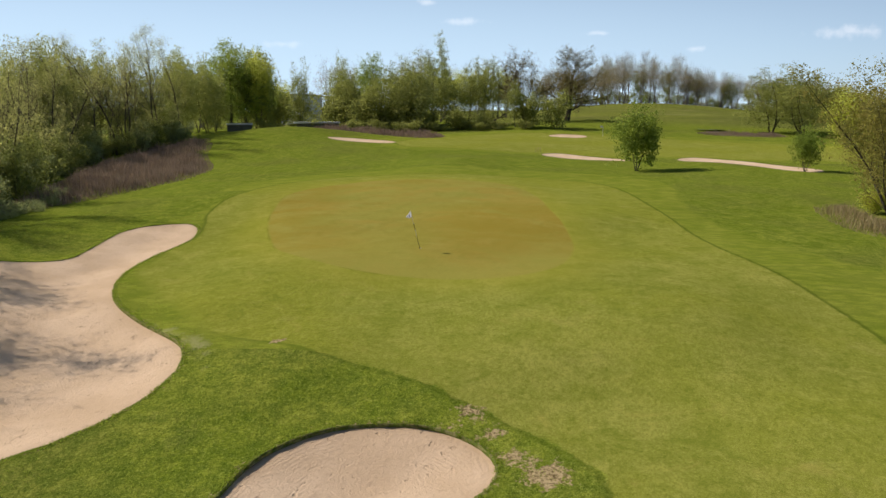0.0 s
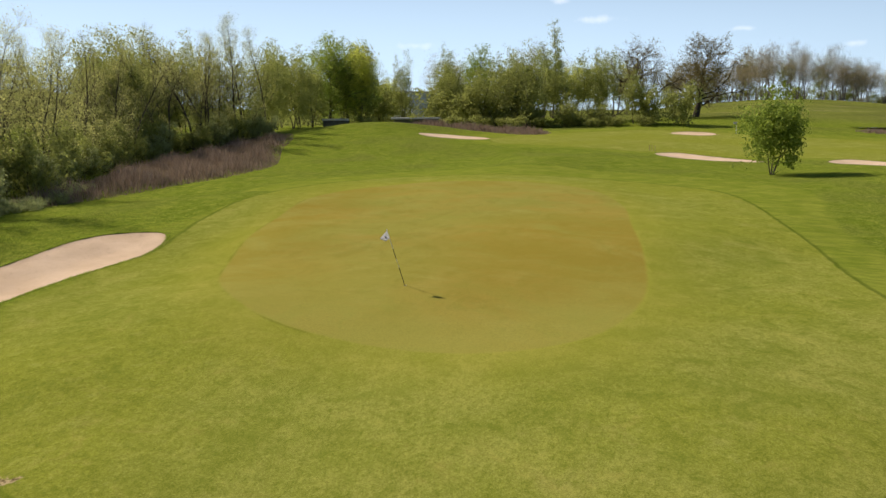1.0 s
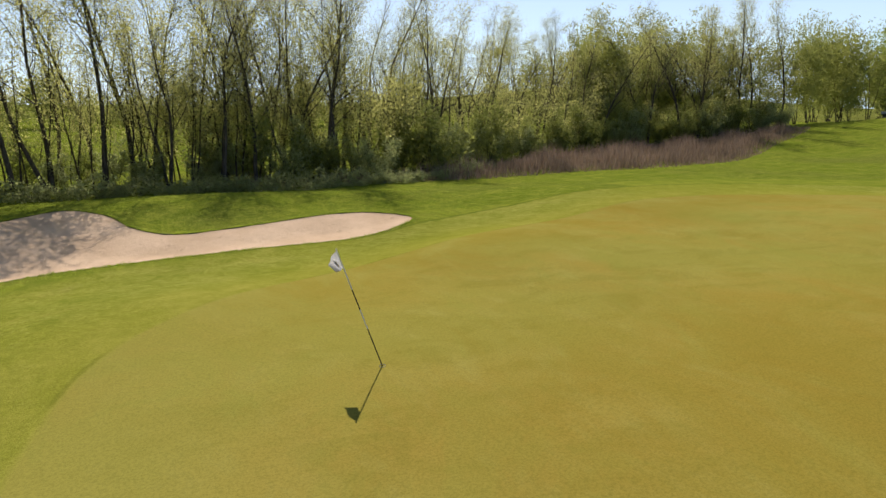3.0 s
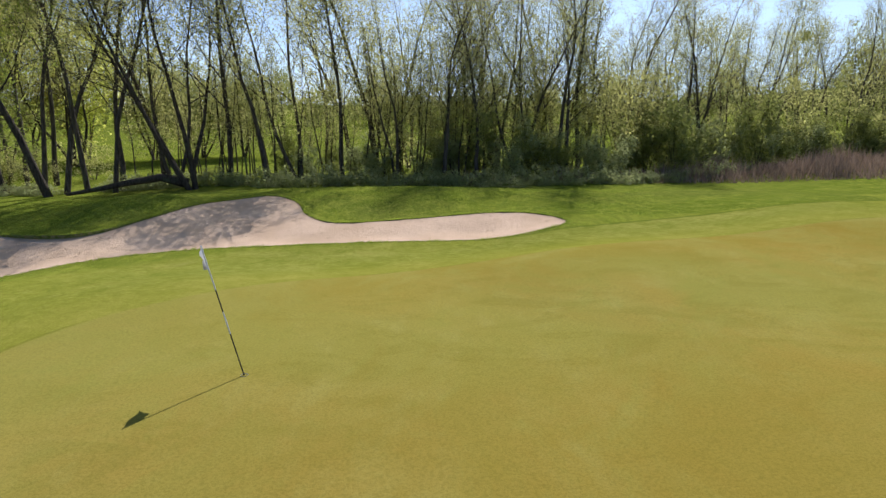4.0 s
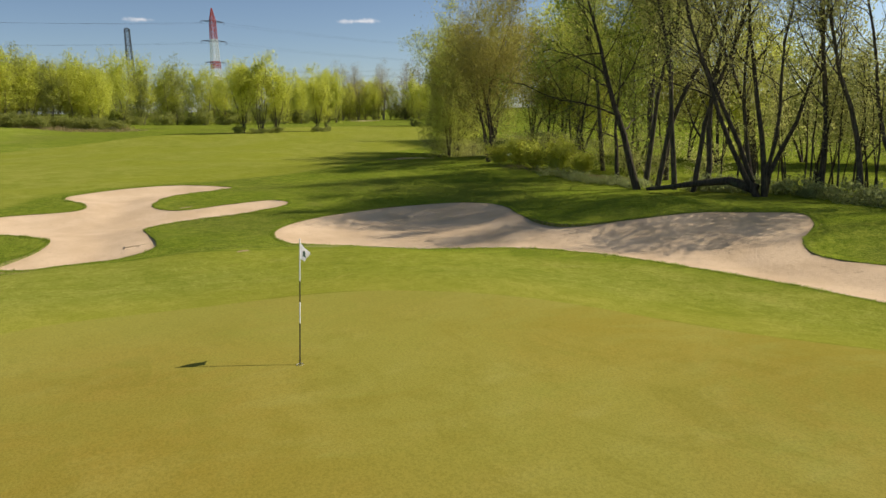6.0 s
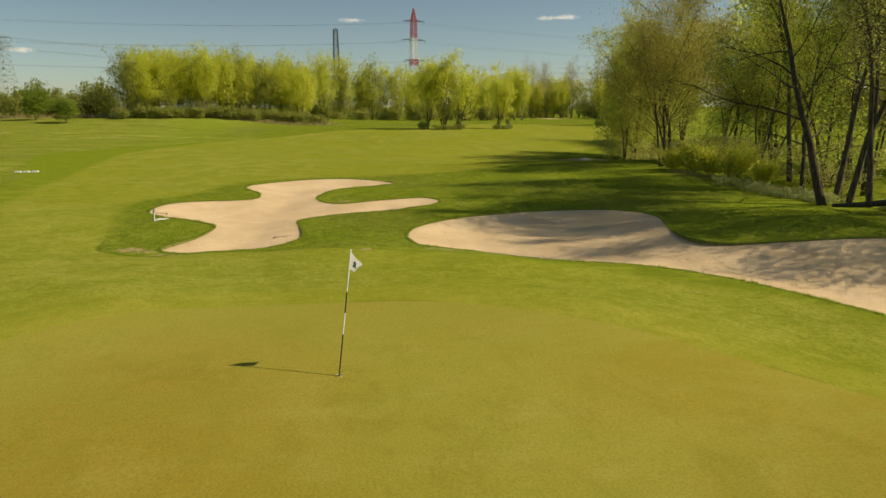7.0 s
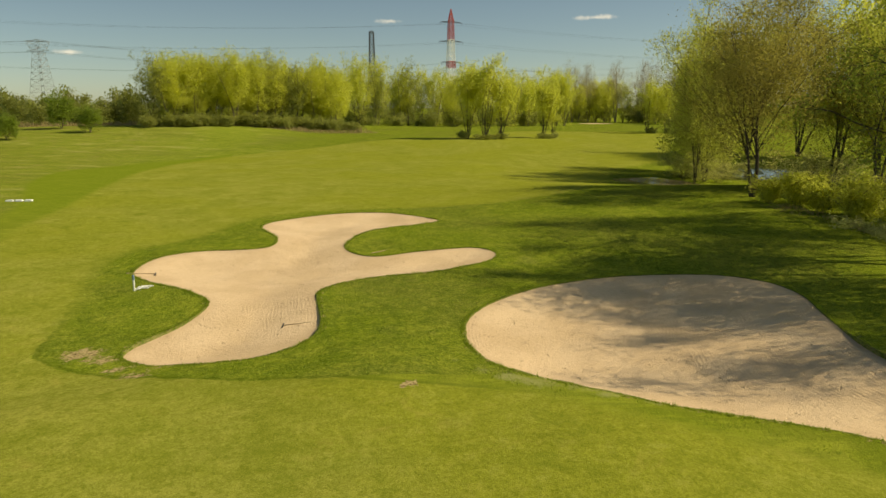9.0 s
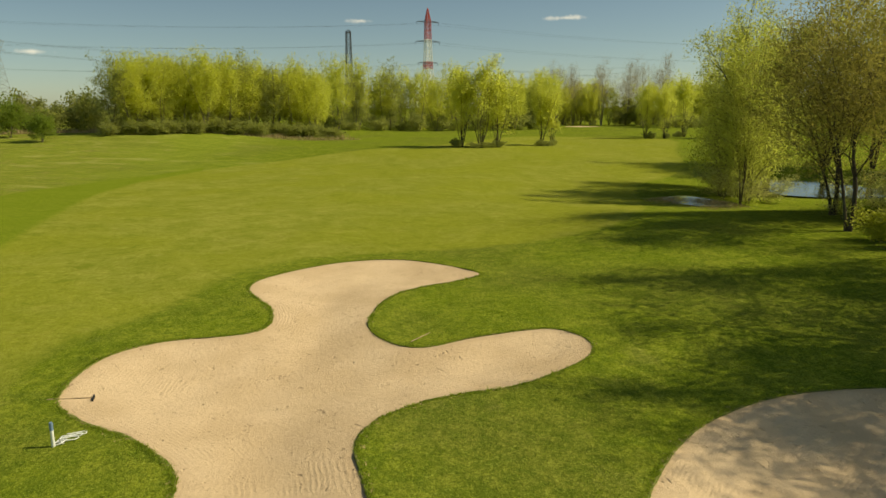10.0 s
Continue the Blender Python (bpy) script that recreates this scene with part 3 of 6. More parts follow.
def build_ground():
    """One sheet of turf out to the horizon with the bunkers cut out of it, and the sand that lies in them."""
    from mathutils.geometry import delaunay_2d_cdt
    xs, ys = steps(-50, 42, 0.5, 2600, 140), steps(-22, 34, 0.5, 2600, 140)
    gx, gy = (g.ravel() for g in np.meshgrid(xs, ys))
    near = np.full(gx.shape, 60.0)
    for line, _ in BUNKERS:
        lo, hi = line.min(0) - 3, line.max(0) + 3
        box = (gx > lo[0]) & (gx < hi[0]) & (gy > lo[1]) & (gy < hi[1])
        near[box] = np.minimum(near[box], np.abs(signed(gx[box], gy[box], line)))
    keep = near > 0.17
    points = [Vector(p) for p in zip(gx[keep], gy[keep])]
    rings = []
    for line, _ in BUNKERS:
        rings.append([len(points) + i for i in range(len(line))])
        points += [Vector(p) for p in line]
    edges = [(r[i - 1], r[i]) for r in rings for i in range(len(r))]
    co, _, tris, _, _, _ = delaunay_2d_cdt(points, edges, [], 0, 1e-5, False)
    co = np.array([(v.x, v.y) for v in co])
    tris = np.array(tris)
    mid = co[tris].mean(1)
    owner = np.full(len(tris), -1)
    for k, (line, _) in enumerate(BUNKERS):
        lo, hi = line.min(0) - 1, line.max(0) + 1
        box = np.where(((mid > lo) & (mid < hi)).all(1))[0]
        owner[box[inside(mid[box, 0], mid[box, 1], line)]] = k
    z = level(co[:, 0], co[:, 1])

    def pick(which):
        used, back_to = np.unique(tris[which], return_inverse=True)
        return used, back_to.reshape(-1, 3)

    used, faces = pick(owner < 0)
    x, y = co[used].T
    bank = np.full(len(x), 9.0)
    for line, _ in BUNKERS:
        lo, hi = line.min(0) - 4, line.max(0) + 4
        box = (x > lo[0]) & (x < hi[0]) & (y > lo[1]) & (y < hi[1])
        bank[box] = np.minimum(bank[box], np.abs(signed(x[box], y[box], line)))
    rise = 0.05 * np.exp(-((bank / 1.1) ** 2))
    ground = mesh_object("ground", np.c_[x, y, z[used] + rise], faces, TURF)
    me = ground.data
    set_attr(me, "green", signed(x, y, GREEN, 30))
    fair = np.minimum(signed(x, y, FAIRWAY, 30), signed(x, y, FAR_FAIRWAY, 30))
    set_attr(me, "fairway", fair)
    set_attr(me, "semi", fair - 5.0 + 2.5 * np.sin(x * 0.11) + 20 * (np.clip((-13.0 - x) / 2, 0, 1) * (y > -12) * (y < 40)) + 20 * np.clip((y - 18.5) / 2, 0, 1) * (x < 20))
    soil = np.zeros(len(x))
    for a, b, r in SOIL_SPOTS:
        soil = np.maximum(soil, np.exp(-(((x - a) ** 2 + (y - b) ** 2) / r**2)))
    soil = np.maximum(soil, 0.42 * np.exp(-((bank / 0.20) ** 2)))
    set_attr(me, "soil", soil)
    dry = np.zeros(len(x))
    for a, b, r in DRY_SPOTS:
        dry = np.maximum(dry, np.exp(-(((x - a) ** 2 + (y - b) ** 2) / r**2)))
    set_attr(me, "dry", dry)
    tagged(ground, "mown golf course turf with green, fairway and rough", "ground", kind="structure")
    for k, (line, label) in enumerate(BUNKERS):
        used, faces = pick(owner == k)
        x, y = co[used].T
        deep = np.maximum(-signed(x, y, line), 0)
        small = 1.0 if k < 2 else 0.8
        sand_z = z[used] - hollow(k, x, y) + 0.05 - 0.015 - small * 0.42 * (1 - np.exp(-((deep / 2.2) ** 1.4)))
        sand_z += 0.025 * np.sin(x * 2.1 + y) * np.sin(y * 1.7 - x * 0.6) * np.clip(deep, 0, 1)
        base = bpy.data.objects.new("sand_bunker", None)
        scene.collection.objects.link(base)
        sand = mesh_object("sand", np.c_[x, y, sand_z], faces, SAND, base)
        set_attr(sand.data, "edge", np.clip(deep, 0, 9))
        rng = random.Random(k)
        top = level(line[:, 0], line[:, 1]) + 0.05
        n = len(line)
        away = np.roll(line, -1, 0) - np.roll(line, 1, 0)
        away = np.c_[away[:, 1], -away[:, 0]] / (np.linalg.norm(away, axis=1)[:, None] + 1e-9)
        if inside(np.array([line[0, 0] + 0.1 * away[0, 0]]), np.array([line[0, 1] + 0.1 * away[0, 1]]), line)[0]:
            away = -away
        jag = np.array([rng.uniform(-0.05, 0.06) for _ in range(n)])
        over = line - away * (0.02 + jag * 0.7)[:, None]
        verts = np.concatenate([np.c_[line + away * 0.03, top + 0.003], np.c_[over, top + 0.008 + jag * 0.2], np.c_[line - away * 0.02, top - 0.025 - hollow(k, line[:, 0], line[:, 1])]])
        quads = [(a + i, a + (i + 1) % n, a + n + (i + 1) % n, a + n + i) for a in (0, n) for i in range(n)]
        mesh_object("turf_lip", verts, quads, LIP, base)
        tagged(base, label, "bunker")
    return ground


GROUND = build_ground()


# ---- trees and shrubs ----
def tube(points, r0, r1, sides, verts, faces):
    """A tapered tube along points."""
    p = np.asarray(points, float)
    n, first = len(p), len(verts)
    for i in range(n):
        d = p[min(i + 1, n - 1)] - p[max(i - 1, 0)]
        d = d / (np.linalg.norm(d) + 1e-9)
        a = np.cross(d, (0.3, 0.9, 0.1) if abs(d[2]) > 0.7 else (0, 0, 1))
        a /= np.linalg.norm(a) + 1e-9
        b = np.cross(d, a)
        r = r0 + (r1 - r0) * (i / (n - 1)) ** 0.8
        for k in range(sides):
            t = 2 * math.pi * k / sides
            verts.append(p[i] + r * (math.cos(t) * a + math.sin(t) * b))
    for i in range(n - 1):
        for k in range(sides):
            q = first + i * sides
            faces.append((q + k, q + (k + 1) % sides, q + sides + (k + 1) % sides, q + sides + k))


def turned(d, angle, around):
    """d turned away from itself by angle, at the azimuth around."""
    d = d / (np.linalg.norm(d) + 1e-9)
    a = np.cross(d, (0, 0, 1) if abs(d[2]) < 0.9 else (1, 0, 0))
    a /= np.linalg.norm(a)
    b = np.cross(d, a)
    return math.cos(angle) * d + math.sin(angle) * (math.cos(around) * a + math.sin(around) * b)


def leaves(rng, spots, per, spread, size, droop=0.3):
    """Sprays of small leaves round the spots, each leaf turned outwards and up from its spray."""
    spots = np.asarray(spots, float)
    off = rng.normal(0, 1, (len(spots) * per, 3)) * (1, 1, 0.8) * spread
    c = np.repeat(spots, per, 0) + off
    n = len(c)
    face = off / (np.linalg.norm(off, axis=1)[:, None] + 1e-9) * 0.9 + rng.normal(0, 0.55, (n, 3)) + (0, 0, 0.35)
    face /= np.linalg.norm(face, axis=1)[:, None] + 1e-9
    u = np.cross(face, rng.normal(0, 1, (n, 3)) + (0, 0, droop))
    u /= np.linalg.norm(u, axis=1)[:, None] + 1e-9
    w = np.cross(face, u)
    s = size * rng.uniform(0.55, 1.4, (n, 1))
    v = np.stack([c - u * s, c + w * s * 0.55 - u * s * 0.1, c + u * s, c - w * s * 0.55 + u * s * 0.1], 1).reshape(-1, 3)
    return v, np.arange(4 * n).reshape(-1, 4)


class Plant:
    """Grows a skeleton of stems, limbs, branches and twigs."""

    def __init__(self, seed, height, stems=1, splay=0.1, bare=0.3, limbs=18, limb_len=0.3, limb_angle=0.8, up=0.12, branches=6, twigs=4,
                 twig_len=0.7, thick=0.018, wiggle=0.09, top_fall=0.75, sides=(7, 4, 3, 3), lean=(0, 0), bow=0.0):
        self.rng = np.random.default_rng(seed)
        self.verts, self.faces, self.tips = [], [], []
        rng = self.rng
        for s in range(stems):
            around = 2 * math.pi * (s + rng.uniform(-0.25, 0.25)) / stems
            tall = height * (1.0 if s == 0 else rng.uniform(0.72, 0.98))
            d = np.array([lean[0], lean[1], 1.0]) + splay * rng.uniform(0.5, 1.4) * np.array([math.cos(around), math.sin(around), 0]) * (stems > 1)
            at = min(0.04 * stems, 0.7 * thick * height) * np.array([math.cos(around), math.sin(around), 0]) * (stems > 1)
            trunk = self.line(at - (0, 0, 0.25), d, tall, 9, wiggle, 0.05 + bow)
            r = thick * tall * (1.0 if stems == 1 else 0.75)
            tube(trunk, r * 1.25, r * 0.12, sides[0], self.verts, self.faces)
            for i in range(limbs):
                f = bare + (1 - bare) * (i + rng.uniform(0, 1)) / limbs
                p, along = self.at(trunk, f)
                size = tall * limb_len * (1 - top_fall * f) * rng.uniform(0.65, 1.25)
                q = turned(along, limb_angle * rng.uniform(0.7, 1.25) * (1 - 0.35 * f), 2.4 * i + rng.uniform(-0.5, 0.5))
                limb = self.line(p, q, size, 5, wiggle * 1.3, up)
                rl = max(0.012, r * 0.42 * (1 - 0.75 * f))
                tube(limb, rl, rl * 0.25, sides[1], self.verts, self.faces)
                for j in range(branches):
                    g = 0.25 + 0.75 * (j + rng.uniform(0, 1)) / branches
                    p2, along2 = self.at(limb, g)
                    q2 = turned(along2, rng.uniform(0.45, 0.95), 2.4 * j + rng.uniform(-0.6, 0.6))
                    twig = self.line(p2, q2, size * 0.42 * (1.15 - 0.6 * g) + 0.2, 3, wiggle * 1.5, up)
                    tube(twig, rl * 0.4, rl * 0.14, sides[2], self.verts, self.faces)
                    self.tips += [twig[1], twig[2]]
                    for k in range(twigs):
                        p3, along3 = self.at(twig, 0.3 + 0.7 * (k + rng.uniform(0, 1)) / twigs)
                        end = self.line(p3, turned(along3, rng.uniform(0.3, 0.9), 2.4 * k + rng.uniform(0, 2)), twig_len * rng.uniform(0.5, 1.2), 1, 0.1, up)
                        tube(end, max(0.006, rl * 0.16), 0.004, sides[3], self.verts, self.faces)
                        self.tips += [end[0] * 0.4 + end[1] * 0.6, end[1]]

    def line(self, start, d, length, count, wiggle, up):
        d = np.asarray(d, float) / np.linalg.norm(d)
        out, p, step = [np.asarray(start, float)], np.asarray(start, float), length / count
        for _ in range(count):
            d = d + self.rng.normal(0, wiggle, 3) + (0, 0, up)
            d /= np.linalg.norm(d)
            p = p + d * step
            out.append(p)
        return np.array(out)

    @staticmethod
    def at(line, f):
        s = min(f, 0.999) * (len(line) - 1)
        i = int(s)
        return line[i] + (line[i + 1] - line[i]) * (s - i), line[i + 1] - line[i]


def hull_spots(rng, count, tall, wide, low, top):
    """Places for leaves, gathered in rounded clumps that fill a lumpy, uneven crown."""
    clumps = max(12, count // 22)
    d = rng.normal(0, 1, (clumps, 3))
    d /= np.linalg.norm(d, axis=1)[:, None]
    a, b, c = rng.uniform(0, 6, 3)
    lump = 1 + 0.20 * np.sin(3.1 * d[:, 0] * 2 + a) + 0.20 * np.sin(5.3 * d[:, 1] + b) + 0.14 * np.sin(9.1 * d[:, 2] + 4 * d[:, 0] + c)
    r = rng.uniform(0.2, 1, clumps) ** 0.5 * lump * 0.9
    mid, half = 0.5 * (low + top) * tall, 0.5 * (top - low) * tall
    middle = d * r[:, None] * (wide, wide, half) + (0, 0, mid)
    pick = rng.integers(0, clumps, count)
    size = rng.uniform(0.5, 1.3, clumps)[pick] * 0.15 * wide
    spots = middle[pick] + rng.normal(0, 1, (count, 3)) * size[:, None] * (1, 1, 1.25)
    return spots[spots[:, 2] > 0.05]


def tree_kind(name, label, category, plant, per, spread, size, leaf, bark, droop=0.3, hull=None):
    """A tree or shrub at the world's origin: an empty with its wood and its crown of leaves."""
    base = new(name)
    base.empty_display_size = 0.5
    mesh_object("trunk", plant.verts, plant.faces, bark, base)
    tips = plant.tips if hull is None else np.concatenate([plant.tips, hull_spots(plant.rng, *hull)])
    v, f = leaves(plant.rng, tips, per, spread, size, droop)
    mesh_object("crown", v, f, leaf, base, smooth=False)
    return tagged(base, label, category)


